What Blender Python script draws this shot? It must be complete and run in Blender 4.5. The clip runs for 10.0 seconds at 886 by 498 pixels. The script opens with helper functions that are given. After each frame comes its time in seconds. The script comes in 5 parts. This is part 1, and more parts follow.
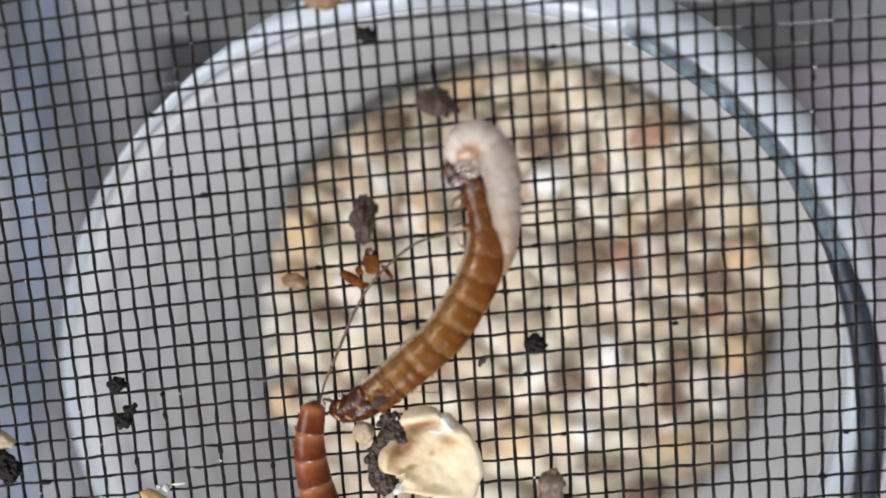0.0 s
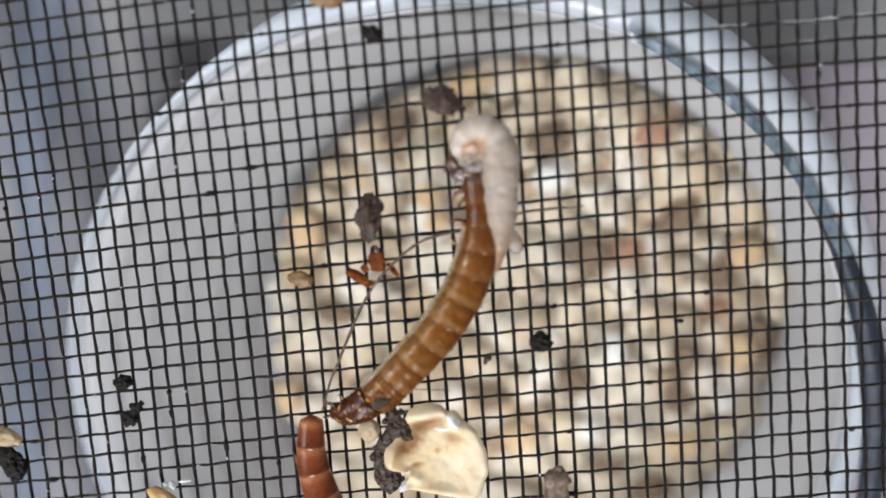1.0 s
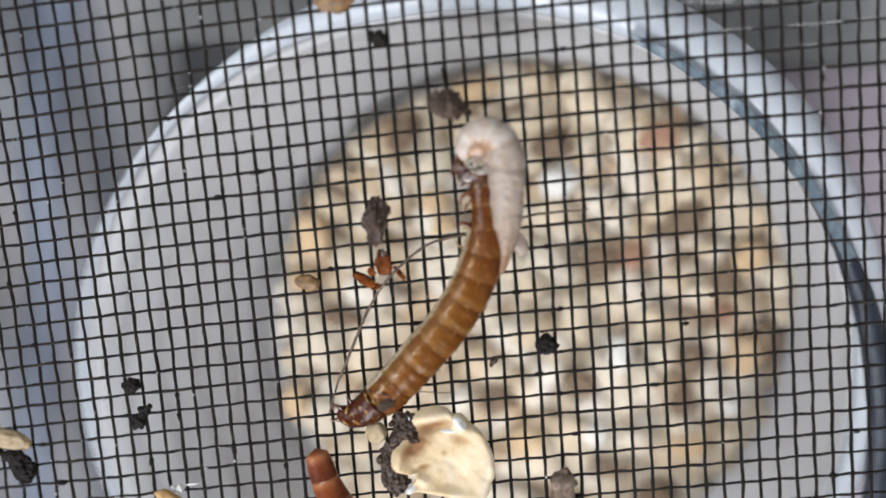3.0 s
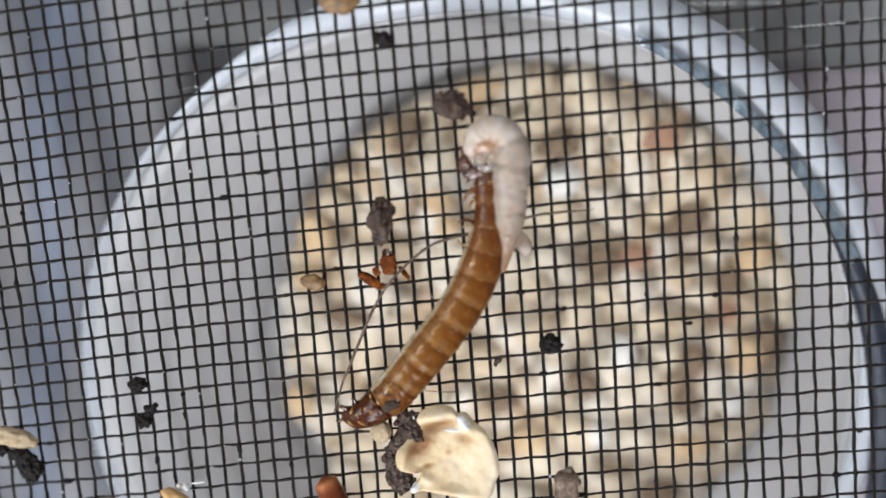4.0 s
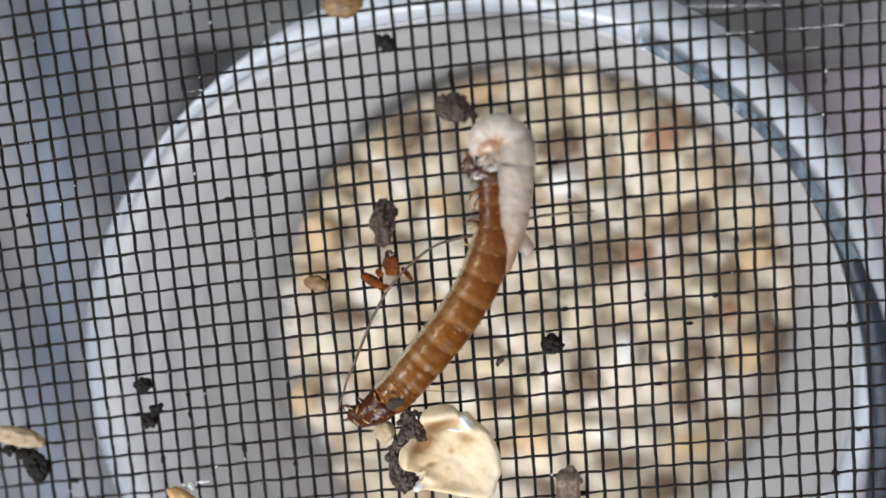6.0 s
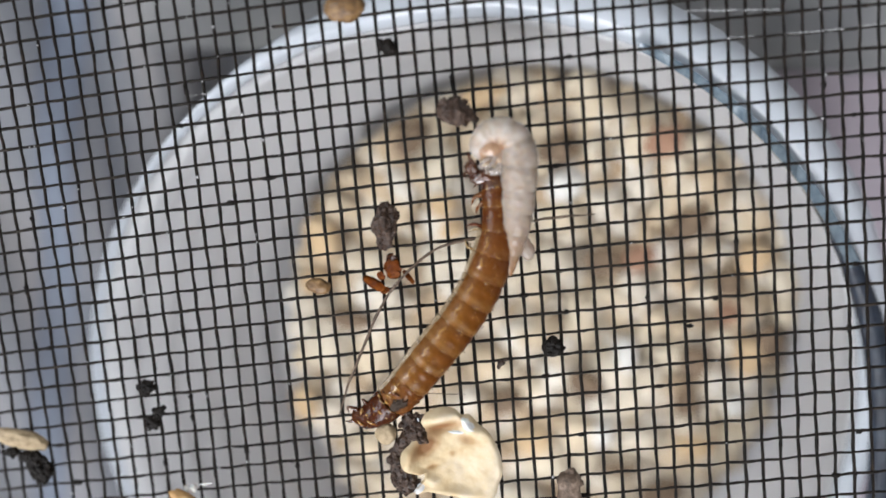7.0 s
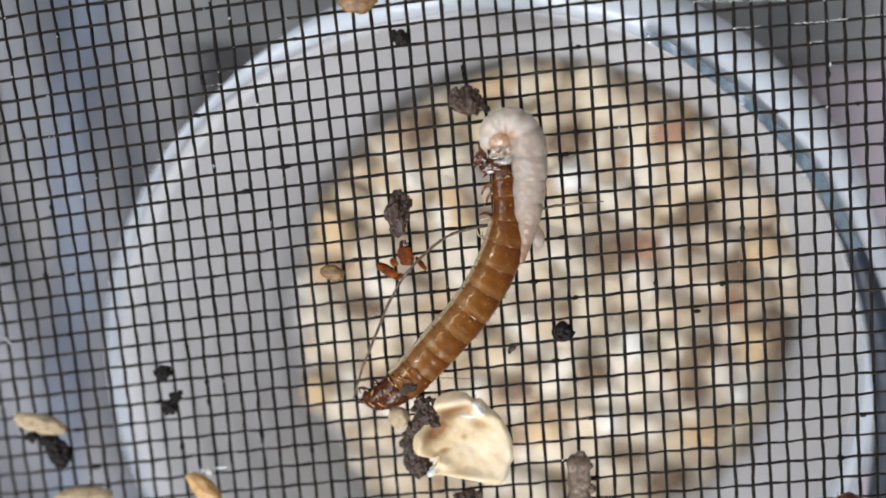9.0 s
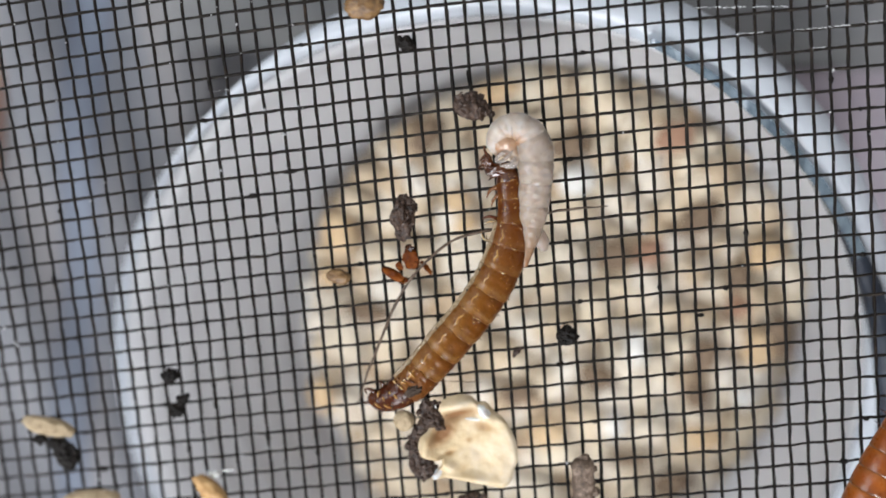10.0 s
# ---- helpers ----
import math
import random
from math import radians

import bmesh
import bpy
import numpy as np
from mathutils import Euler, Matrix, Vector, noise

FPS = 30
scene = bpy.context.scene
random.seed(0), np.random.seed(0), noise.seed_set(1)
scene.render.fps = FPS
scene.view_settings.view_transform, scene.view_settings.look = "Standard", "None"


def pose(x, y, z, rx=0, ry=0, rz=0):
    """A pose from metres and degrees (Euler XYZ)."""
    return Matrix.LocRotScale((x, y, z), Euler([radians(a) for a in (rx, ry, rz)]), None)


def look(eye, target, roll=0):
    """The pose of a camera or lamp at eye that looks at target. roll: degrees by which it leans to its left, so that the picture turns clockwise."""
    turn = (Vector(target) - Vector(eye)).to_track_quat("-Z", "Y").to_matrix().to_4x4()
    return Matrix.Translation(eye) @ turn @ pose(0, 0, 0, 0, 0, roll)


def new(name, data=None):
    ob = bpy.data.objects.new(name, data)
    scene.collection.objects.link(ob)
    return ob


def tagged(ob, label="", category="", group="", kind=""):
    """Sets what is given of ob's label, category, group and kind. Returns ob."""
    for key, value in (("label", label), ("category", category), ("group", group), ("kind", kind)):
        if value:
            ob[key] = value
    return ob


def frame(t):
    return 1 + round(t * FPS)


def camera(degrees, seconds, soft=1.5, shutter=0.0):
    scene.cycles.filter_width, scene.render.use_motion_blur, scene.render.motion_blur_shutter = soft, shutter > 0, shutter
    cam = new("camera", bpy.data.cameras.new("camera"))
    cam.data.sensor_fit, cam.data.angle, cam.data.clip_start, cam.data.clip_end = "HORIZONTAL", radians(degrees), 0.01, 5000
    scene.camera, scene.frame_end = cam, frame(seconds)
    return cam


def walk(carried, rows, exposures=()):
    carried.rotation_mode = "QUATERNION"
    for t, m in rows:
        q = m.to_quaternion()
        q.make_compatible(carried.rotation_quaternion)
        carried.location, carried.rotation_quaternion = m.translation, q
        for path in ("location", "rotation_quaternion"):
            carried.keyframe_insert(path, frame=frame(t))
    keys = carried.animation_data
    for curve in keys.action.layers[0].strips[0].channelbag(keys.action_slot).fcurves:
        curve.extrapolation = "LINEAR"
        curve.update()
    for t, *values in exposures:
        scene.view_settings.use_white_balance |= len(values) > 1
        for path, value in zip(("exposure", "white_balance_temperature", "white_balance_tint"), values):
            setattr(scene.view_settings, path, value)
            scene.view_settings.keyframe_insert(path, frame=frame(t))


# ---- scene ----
cam = camera(44.99, 10.0, soft=1.7)
# shallow focus of a close-up lens, held on the insect screen
cam.data.dof.use_dof = True
cam.data.dof.focus_distance = 0.0866
cam.data.dof.aperture_fstop = 8.2

CAMERA_ROWS = [
    (0, pose(-0.00014, 0.01847, 0.08126, -14.849, -0.346, -6.033)),
    (0.5, pose(-0.00027, 0.01818, 0.08147, -14.729, -0.188, -6.098)),
    (1, pose(-0.00027, 0.01853, 0.08139, -14.970, -0.171, -6.139)),
    (1.5, pose(-0.00040, 0.01824, 0.08137, -14.823, -0.104, -6.207)),
    (2, pose(-0.00045, 0.01845, 0.08154, -14.911, -0.074, -6.237)),
    (2.5, pose(-0.00037, 0.01827, 0.08171, -14.632, -0.025, -6.302)),
    (4, pose(-0.00061, 0.01833, 0.08242, -14.466, 0.165, -6.295)),
    (4.5, pose(-0.00050, 0.01870, 0.08235, -14.709, 0.195, -6.362)),
    (5, pose(-0.00050, 0.01891, 0.08233, -14.743, 0.218, -6.405)),
    (5.5, pose(-0.00050, 0.01916, 0.08260, -14.934, 0.219, -6.434)),
    (7, pose(-0.00045, 0.01912, 0.08339, -14.595, 0.367, -6.480)),
    (7.5, pose(-0.00044, 0.01927, 0.08343, -14.701, 0.187, -6.460)),
    (8, pose(-0.00127, 0.01940, 0.08386, -14.715, 0.201, -6.494)),
    (8.5, pose(-0.00141, 0.01886, 0.08431, -14.786, 0.193, -6.573)),
    (9, pose(-0.00132, 0.01849, 0.08530, -14.515, 0.443, -6.583)),
    (9.5, pose(-0.00159, 0.01928, 0.08550, -14.662, 0.335, -6.552)),
    (10, pose(-0.00130, 0.01872, 0.08588, -14.342, 0.713, -6.616)),
]
walk(cam, CAMERA_ROWS)

# ---------------------------------------------------------------- light
scene.view_settings.exposure = 0.87
world = bpy.data.worlds.new("overcast_sky")
scene.world = world
world.use_nodes = True
wn = world.node_tree.nodes
sky = wn.new("ShaderNodeTexSky")
sky.sky_type = "NISHITA"
sky.sun_disc = False
sky.sun_elevation = radians(40)
sky.sun_rotation = radians(60)
sky.air_density, sky.dust_density = 1.0, 3.0
world.node_tree.links.new(sky.outputs[0], wn["Background"].inputs[0])
wn["Background"].inputs[1].default_value = 0.14
# daylight through the low window in the west wall
window_light = new("window_light", bpy.data.lights.new("window_light", "AREA"))
window_light.data.shape = "RECTANGLE"
window_light.data.size, window_light.data.size_y = 0.8, 0.85
window_light.data.energy, window_light.data.color = 15.0, (0.9, 0.95, 1.0)
window_light.matrix_world = look((-1.28, 0.2, 1.05), (-0.05, 0.0, 0.1))

# unseen fill lamp added in the south wall, to brighten the tub's inside
far_light = new("far_window_light", bpy.data.lights.new("far_window_light", "AREA"))
far_light.data.shape = "RECTANGLE"
far_light.data.size, far_light.data.size_y = 0.7, 0.8
far_light.data.energy, far_light.data.color = 25.0, (0.95, 0.96, 1.0)
far_light.matrix_world = look((-0.25, -1.18, 1.3), (-0.05, 0.0, 0.1))

# ---------------------------------------------------------------- tools
MM = 0.001


def part(name, bm, material, parent=None, label="", smooth=True, at=(0, 0, 0)):
    """Links a bmesh drawn in millimetres as one mesh object; at: its place in millimetres."""
    for v in bm.verts:
        v.co = v.co * MM
    bmesh.ops.recalc_face_normals(bm, faces=bm.faces)
    me = bpy.data.meshes.new(name)
    bm.to_mesh(me)
    bm.free()
    for m in (material if isinstance(material, (list, tuple)) else [material]):
        me.materials.append(m)
    if smooth:
        for p in me.polygons:
            p.use_smooth = True
    ob = new(name, me)
    ob.location = Vector(at) * MM
    if parent:
        ob.parent = parent
    if label:
        tagged(ob, label)
    return ob


def thing(name, at, label, category, group="", kind=""):
    ob = new(name)
    ob.empty_display_size = 0.002
    ob.location = Vector(at) * MM
    return tagged(ob, label, category, group, kind)


def spline(points, n):
    """n points along a Catmull-Rom curve through the given tuples."""
    p = np.array(points, float)
    p = np.vstack([2 * p[0] - p[1], p, 2 * p[-1] - p[-2]])
    out = []
    for s in np.linspace(0, len(points) - 1, n):
        i = min(int(s), len(points) - 2)
        t = s - i
        a, b, c, d = p[i:i + 4]
        out.append(0.5 * (2 * b + (c - a) * t + (2 * a - 5 * b + 4 * c - d) * t * t + (3 * b - a - 3 * c + d) * t ** 3))
    return np.array(out)


def sweep(bm, pts, radii, sides=8, flat=1.0, cap=True, mat=0, up=(0, 0, 1)):
    """A tube through pts; radii one per point; flat: height over width."""
    pts = [Vector(p) for p in pts]
    rings = []
    up = Vector(up)
    for i, p in enumerate(pts):
        d = (pts[min(i + 1, len(pts) - 1)] - pts[max(i - 1, 0)]).normalized()
        side = d.cross(up)
        side = side.normalized() if side.length > 1e-6 else Vector((1, 0, 0))
        top = side.cross(d).normalized()
        ring = []
        for k in range(sides):
            a = 2 * math.pi * k / sides
            ring.append(bm.verts.new(p + side * (radii[i] * math.cos(a)) + top * (radii[i] * flat * math.sin(a))))
        rings.append(ring)
    for a, b in zip(rings, rings[1:]):
        for k in range(sides):
            f = bm.faces.new((a[k], a[(k + 1) % sides], b[(k + 1) % sides], b[k]))
            f.material_index = mat
    if cap:
        for r in (rings[0], rings[-1]):
            c = bm.verts.new(sum((v.co for v in r), Vector()) / sides)
            for k in range(sides):
                f = bm.faces.new((r[k], r[(k + 1) % sides], c))
                f.material_index = mat
    return rings


def lump(bm, centre, size, seed, rough=0.25, detail=3, grain=0.08, turn=0.0, freq=1.6):
    """An uneven clod; size: half axes in millimetres."""
    made = bmesh.ops.create_icosphere(bm, subdivisions=detail, radius=1.0)["verts"]
    off = Vector((seed * 7.13, seed * 3.71, seed * 1.37))
    m = Matrix.Rotation(turn, 4, "Z")
    for v in made:
        n = v.co.normalized()
        k = 1 + rough * noise.noise(n * freq + off) + 0.6 * rough * noise.noise(n * freq * 2.3 + off)
        k += grain * (abs(noise.noise(n * 5.0 + off)) * 0.9 + 0.5 * noise.noise(n * 11.0 + off) + (0.45 * noise.noise(n * 21.0 + off) if detail > 3 else 0))
        v.co = Vector(centre) + m @ Vector((n.x * k * size[0], n.y * k * size[1], n.z * k * size[2]))
    return made


# ---------------------------------------------------------------- materials
def material(name, colours, rough=0.5, scale=1500, bump=0.0, bump_scale=4000, coat=0.0, sss=0.0, sss_radius=0.001,
             transmission=0.0, island=0.0, pieces=0.0, metallic=0.0, detail=6.0, ior=1.45, stretch=None, spread=(0.3, 0.7), specular=0.5):
    """colours: two to four base colours mixed by noise at real size; island, pieces: how far colour follows each loose island or each object."""
    m = bpy.data.materials.new(name)
    m.use_nodes = True
    nt = m.node_tree
    b = nt.nodes["Principled BSDF"]
    link = nt.links.new
    tc = nt.nodes.new("ShaderNodeTexCoord")
    n1 = nt.nodes.new("ShaderNodeTexNoise")
    n1.inputs["Scale"].default_value, n1.inputs["Detail"].default_value = scale, detail
    n1.inputs["Roughness"].default_value = 0.6
    if stretch:
        mp = nt.nodes.new("ShaderNodeMapping")
        mp.inputs["Scale"].default_value = stretch
        mp.inputs["Rotation"].default_value[2] = radians(12)
        link(tc.outputs["Object"], mp.inputs["Vector"])
        link(mp.outputs[0], n1.inputs["Vector"])
    else:
        link(tc.outputs["Object"], n1.inputs["Vector"])
    fac = n1.outputs["Fac"]
    if island:
        g = nt.nodes.new("ShaderNodeNewGeometry")
        mx = nt.nodes.new("ShaderNodeMix")
        mx.inputs[0].default_value = island
        link(n1.outputs["Fac"], mx.inputs[2])
        link(g.outputs["Random Per Island"], mx.inputs[3])
        fac = mx.outputs[0]
    if pieces:
        g = nt.nodes.new("ShaderNodeObjectInfo")
        mx = nt.nodes.new("ShaderNodeMix")
        mx.inputs[0].default_value = pieces
        link(n1.outputs["Fac"], mx.inputs[2])
        link(g.outputs["Random"], mx.inputs[3])
        fac = mx.outputs[0]
    ramp = nt.nodes.new("ShaderNodeValToRGB")
    els = ramp.color_ramp.elements
    lo, hi = spread
    for i, c in enumerate(colours):
        pos = lo + (hi - lo) * i / max(1, len(colours) - 1)
        if i < 2:
            e = els[i]
            e.position = pos
        else:
            e = els.new(pos)
        e.color = (*c, 1)
    link(fac, ramp.inputs[0])
    link(ramp.outputs[0], b.inputs["Base Color"])
    r2 = nt.nodes.new("ShaderNodeMapRange")
    r2.inputs["To Min"].default_value, r2.inputs["To Max"].default_value = max(0.02, rough - 0.12), min(1, rough + 0.12)
    n2 = nt.nodes.new("ShaderNodeTexNoise")
    n2.inputs["Scale"].default_value, n2.inputs["Detail"].default_value = bump_scale, 4.0
    link(tc.outputs["Object"], n2.inputs["Vector"])
    link(n2.outputs["Fac"], r2.inputs["Value"])
    link(r2.outputs[0], b.inputs["Roughness"])
    if bump:
        bp = nt.nodes.new("ShaderNodeBump")
        bp.inputs["Strength"].default_value, bp.inputs["Distance"].default_value = bump, 0.0001
        link(n2.outputs["Fac"], bp.inputs["Height"])
        link(bp.outputs[0], b.inputs["Normal"])
    b.inputs["Coat Weight"].default_value = coat
    b.inputs["Coat Roughness"].default_value = 0.1
    b.inputs["Subsurface Weight"].default_value = sss
    b.inputs["Subsurface Radius"].default_value = (1.0, 0.6, 0.35)
    b.inputs["Subsurface Scale"].default_value = sss_radius
    b.inputs["Transmission Weight"].default_value = transmission
    b.inputs["Specular IOR Level"].default_value = specular
    b.inputs["Metallic"].default_value = metallic
    b.inputs["IOR"].default_value = ior
    return m


FIBRE = material("coated_fibre", [(0.0023, 0.0014, 0.00085), (0.0069, 0.0042, 0.00255), (0.0368, 0.024, 0.0153)], 0.5, 900, 1.0, 5000, specular=0.16, spread=(0.36, 0.8))
FIBRE_DUSTY = material("dusty_fibre", [(0.003, 0.0022, 0.0016), (0.011, 0.008, 0.006), (0.055, 0.043, 0.033)], 0.55, 800, 1.0, 5000, specular=0.16, spread=(0.34, 0.8))
FRASS = material("dry_frass", [(0.00853, 0.00432, 0.00272), (0.0285, 0.0148, 0.00927), (0.0641, 0.0382, 0.025), (0.285, 0.191, 0.131)], 0.42, 2400, 1.0, 4500, specular=0.35, spread=(0.34, 0.8))
BLACK = material("black_grit", [(0.002, 0.0015, 0.0012), (0.006, 0.0042, 0.0032), (0.016, 0.011, 0.008)], 0.5, 2500, 0.6, 7000, specular=0.15, spread=(0.3, 0.8))
TAN = material("tan_pellet", [(0.2, 0.145, 0.08), (0.3, 0.225, 0.135), (0.38, 0.3, 0.19)], 0.6, 1600, 0.4, 5000)
ORANGE = material("orange_pellet", [(0.25, 0.13, 0.045), (0.38, 0.22, 0.085), (0.46, 0.3, 0.14)], 0.55, 1400, 0.4, 5000)
SEED = material("seed_coat", [(0.0473, 0.0216, 0.0072), (0.135, 0.072, 0.0252), (0.23, 0.138, 0.0585)], 0.5, 1500, 0.6, 4000)
BRAN = material("bran_flake", [(0.393, 0.272, 0.14), (0.452, 0.347, 0.21), (0.5, 0.398, 0.262), (0.536, 0.45, 0.332)], 0.6, 420, 0.35, 3000, specular=0.25,
                sss=0.06, sss_radius=0.0004, spread=(0.3, 0.66))
CHALK = material("white_chalk", [(0.45, 0.45, 0.441), (0.558, 0.558, 0.549)], 0.5, 1200, 0.15, 5000, sss=0.3)
DUST = material("dust", [(0.25, 0.25, 0.25), (0.45, 0.45, 0.46)], 0.7, 1800, 0.3, 5000)
DIRT = material("caked_dirt", [(0.018, 0.012, 0.008), (0.05, 0.035, 0.026)], 0.8, 1500, 0.6, 4000, specular=0.2)
BARK = material("bark", [(0.025, 0.016, 0.011), (0.1, 0.066, 0.044), (0.24, 0.18, 0.14)], 0.65, 1500, 1.0, 4500)
HAIR = material("dry_fibre", [(0.02275, 0.013, 0.0078), (0.065, 0.039, 0.0234), (0.13, 0.091, 0.06175)], 0.55, 1200, 0.5, 5000)
HUSK = material("amber_husk", [(0.0384, 0.00588, 0.00098), (0.166, 0.0392, 0.00392), (0.269, 0.0784, 0.00882)], 0.4, 900, 0.4, 4000, specular=0.15)
SKIN = material("shed_skin_amber", [(0.0506, 0.0132, 0.00144), (0.0901, 0.0293, 0.00289), (0.145, 0.0517, 0.00765)], 0.3, 420, 0.4, 2600, specular=0.14, coat=0.08, spread=(0.36, 0.62),
                sss=0.3, sss_radius=0.0005)
SKIN_UP = material("shed_skin_reddish", [(0.0382, 0.0085, 0.00128), (0.0723, 0.0187, 0.00255), (0.111, 0.034, 0.0051)], 0.2, 420, 0.6, 2600, specular=0.2, coat=0.04, detail=3.0, sss=0.3, sss_radius=0.0005)
SKIN_DARK = material("shed_skin_dark", [(0.021, 0.0056, 0.0014), (0.049, 0.0126, 0.0021), (0.098, 0.0315, 0.0049)], 0.2, 700, 0.4, 2500, coat=0.25)
JOINT = material("skin_joint", [(0.2, 0.115, 0.04), (0.32, 0.22, 0.11)], 0.18, 800, 0.2, 3000, coat=0.7, sss=0.3)
PALE = material("fresh_larva", [(0.224, 0.169, 0.131), (0.27, 0.219, 0.182), (0.316, 0.267, 0.229)], 0.3, 420, 0.4, 2200, specular=0.35,
                sss=0.6, sss_radius=0.001, ior=1.4)
PALE_HEAD = material("fresh_larva_head", [(0.284, 0.217, 0.174), (0.338, 0.278, 0.234), (0.382, 0.328, 0.285)], 0.3, 420, 0.4, 2200, specular=0.35,
                     sss=0.6, sss_radius=0.001, ior=1.4)
# pale gold: highlights of the wet skin are put into this colour
WET = material("wet_skin", [(0.2, 0.085, 0.014), (0.32, 0.17, 0.045)], 0.14, 700, 0.4, 3000, coat=1.0, sss=0.2)
FRINGE = material("old_skin_fringe", [(0.12, 0.075, 0.03), (0.22, 0.15, 0.075), (0.33, 0.26, 0.16)], 0.3, 700, 0.5, 3500, transmission=0.3, coat=0.4)
GLASSY = material("glassy_new_leg", [(0.6, 0.52, 0.46), (0.75, 0.69, 0.64)], 0.12, 700, 0.2, 3000, coat=0.4, transmission=0.75, ior=1.38)
FLUSH = material("fresh_larva_flush", [(0.218, 0.102, 0.0456), (0.287, 0.18, 0.114), (0.333, 0.258, 0.198)], 0.32, 400, 0.1, 2500, coat=0.12, sss=0.5, detail=3.0)
RED = material("larva_cuticle", [(0.0595, 0.00857, 0.00196), (0.101, 0.0192, 0.00392), (0.143, 0.0378, 0.00882)], 0.3, 480, 0.2, 2600, coat=0.06, specular=0.2,
               sss=0.3)
RED_BAND = material("larva_band", [(0.132, 0.0394, 0.0131), (0.18, 0.063, 0.0236)], 0.3, 700, 0.2, 3000, coat=0.2)
MAROON = material("larva_head_maroon", [(0.03, 0.006, 0.003), (0.06, 0.013, 0.005), (0.09, 0.025, 0.008)], 0.2, 500, 0.2, 2600, coat=0.6)
GOLD_EDGE = material("larva_ring_edge", [(0.07, 0.02, 0.004), (0.12, 0.038, 0.008)], 0.28, 600, 0.2, 2600, coat=0.4)
GOLD = material("larva_cuticle_orange", [(0.106, 0.022, 0.0027), (0.188, 0.0462, 0.0054), (0.263, 0.077, 0.0099)], 0.3, 480, 0.2, 2600, specular=0.3, sss=0.3)
TUB = material("milky_plastic", [(0.568, 0.567, 0.571), (0.626, 0.624, 0.628)], 0.35, 60, 0.08, 900, detail=3.0)
CLEAR = material("clear_plastic", [(0.12, 0.17, 0.22), (0.34, 0.42, 0.48)], 0.2, 700, 0.1, 700, transmission=0.45, ior=1.5, coat=0.1)
LIP = material("lip_plastic", [(0.729, 0.778, 0.836), (0.788, 0.825, 0.875)], 0.16, 150, 0.0, 900, transmission=0.32, ior=1.42)
NAVY = material("navy_arc", [(0.007, 0.011, 0.02), (0.016, 0.023, 0.038), (0.035, 0.046, 0.065)], 0.4, 500, 0.4, 2500)
CLOTH = material("grey_cloth", [(0.0873, 0.0966, 0.116), (0.122, 0.127, 0.142), (0.158, 0.158, 0.169), (0.205, 0.197, 0.2)], 0.85, 150, 0.5, 2500, stretch=(1.0, 0.1, 1.0), spread=(0.3, 0.62))
DARK_GREY = material("slate_board", [(0.115, 0.12, 0.129), (0.192, 0.192, 0.196), (0.276, 0.27, 0.261)], 0.6, 60, 0.3, 2500)
MAUVE = material("mauve_card", [(0.278, 0.241, 0.278), (0.336, 0.297, 0.336), (0.387, 0.345, 0.387)], 0.75, 70, 0.3, 2500)
BROWN_CARD = material("brown_card", [(0.1, 0.055, 0.04), (0.14, 0.08, 0.06), (0.18, 0.11, 0.085)], 0.75, 90, 0.3, 2500)
WALL = material("wall_paint", [(0.488, 0.4819, 0.4636), (0.5734, 0.5612, 0.5429)], 0.8, 6, 0.1, 300)
FRAME = material("frame_plastic", [(0.03, 0.03, 0.032), (0.06, 0.06, 0.06)], 0.5, 300, 0.2, 2000)
OAT_TONES = [(0.46, 0.33, 0.21), (0.61, 0.49, 0.34), (0.66, 0.57, 0.43), (0.7, 0.62, 0.51), (0.73, 0.68, 0.6)]
OATS = material("oat_flakes", OAT_TONES, 0.65, 500, 0.4, 3000, pieces=0.8, spread=(0.08, 0.95))
OATS_REST = material("lower_oat_flakes", OAT_TONES, 0.65, 500, 0.4, 3000, island=0.8, spread=(0.08, 0.95))
FLOUR = material("meal_bed", [(0.5, 0.4, 0.29), (0.62, 0.53, 0.42), (0.72, 0.65, 0.55)], 0.8, 420, 0.6, 2500)
DARKCHIP = material("dark_chip", [(0.1, 0.065, 0.04), (0.22, 0.15, 0.095), (0.33, 0.24, 0.16)], 0.7, 900, 0.5, 3000)
CHIP = material("bran_chip", [(0.5, 0.33, 0.18), (0.64, 0.46, 0.27), (0.7, 0.55, 0.36)], 0.7, 700, 0.4, 3000)
OATWHITE = material("pale_oat", [(0.72, 0.69, 0.63), (0.84, 0.82, 0.78)], 0.65, 500, 0.3, 3000)
RUST = material("rusty_chip", [(0.3, 0.16, 0.1), (0.44, 0.26, 0.17)], 0.7, 700, 0.4, 3000)



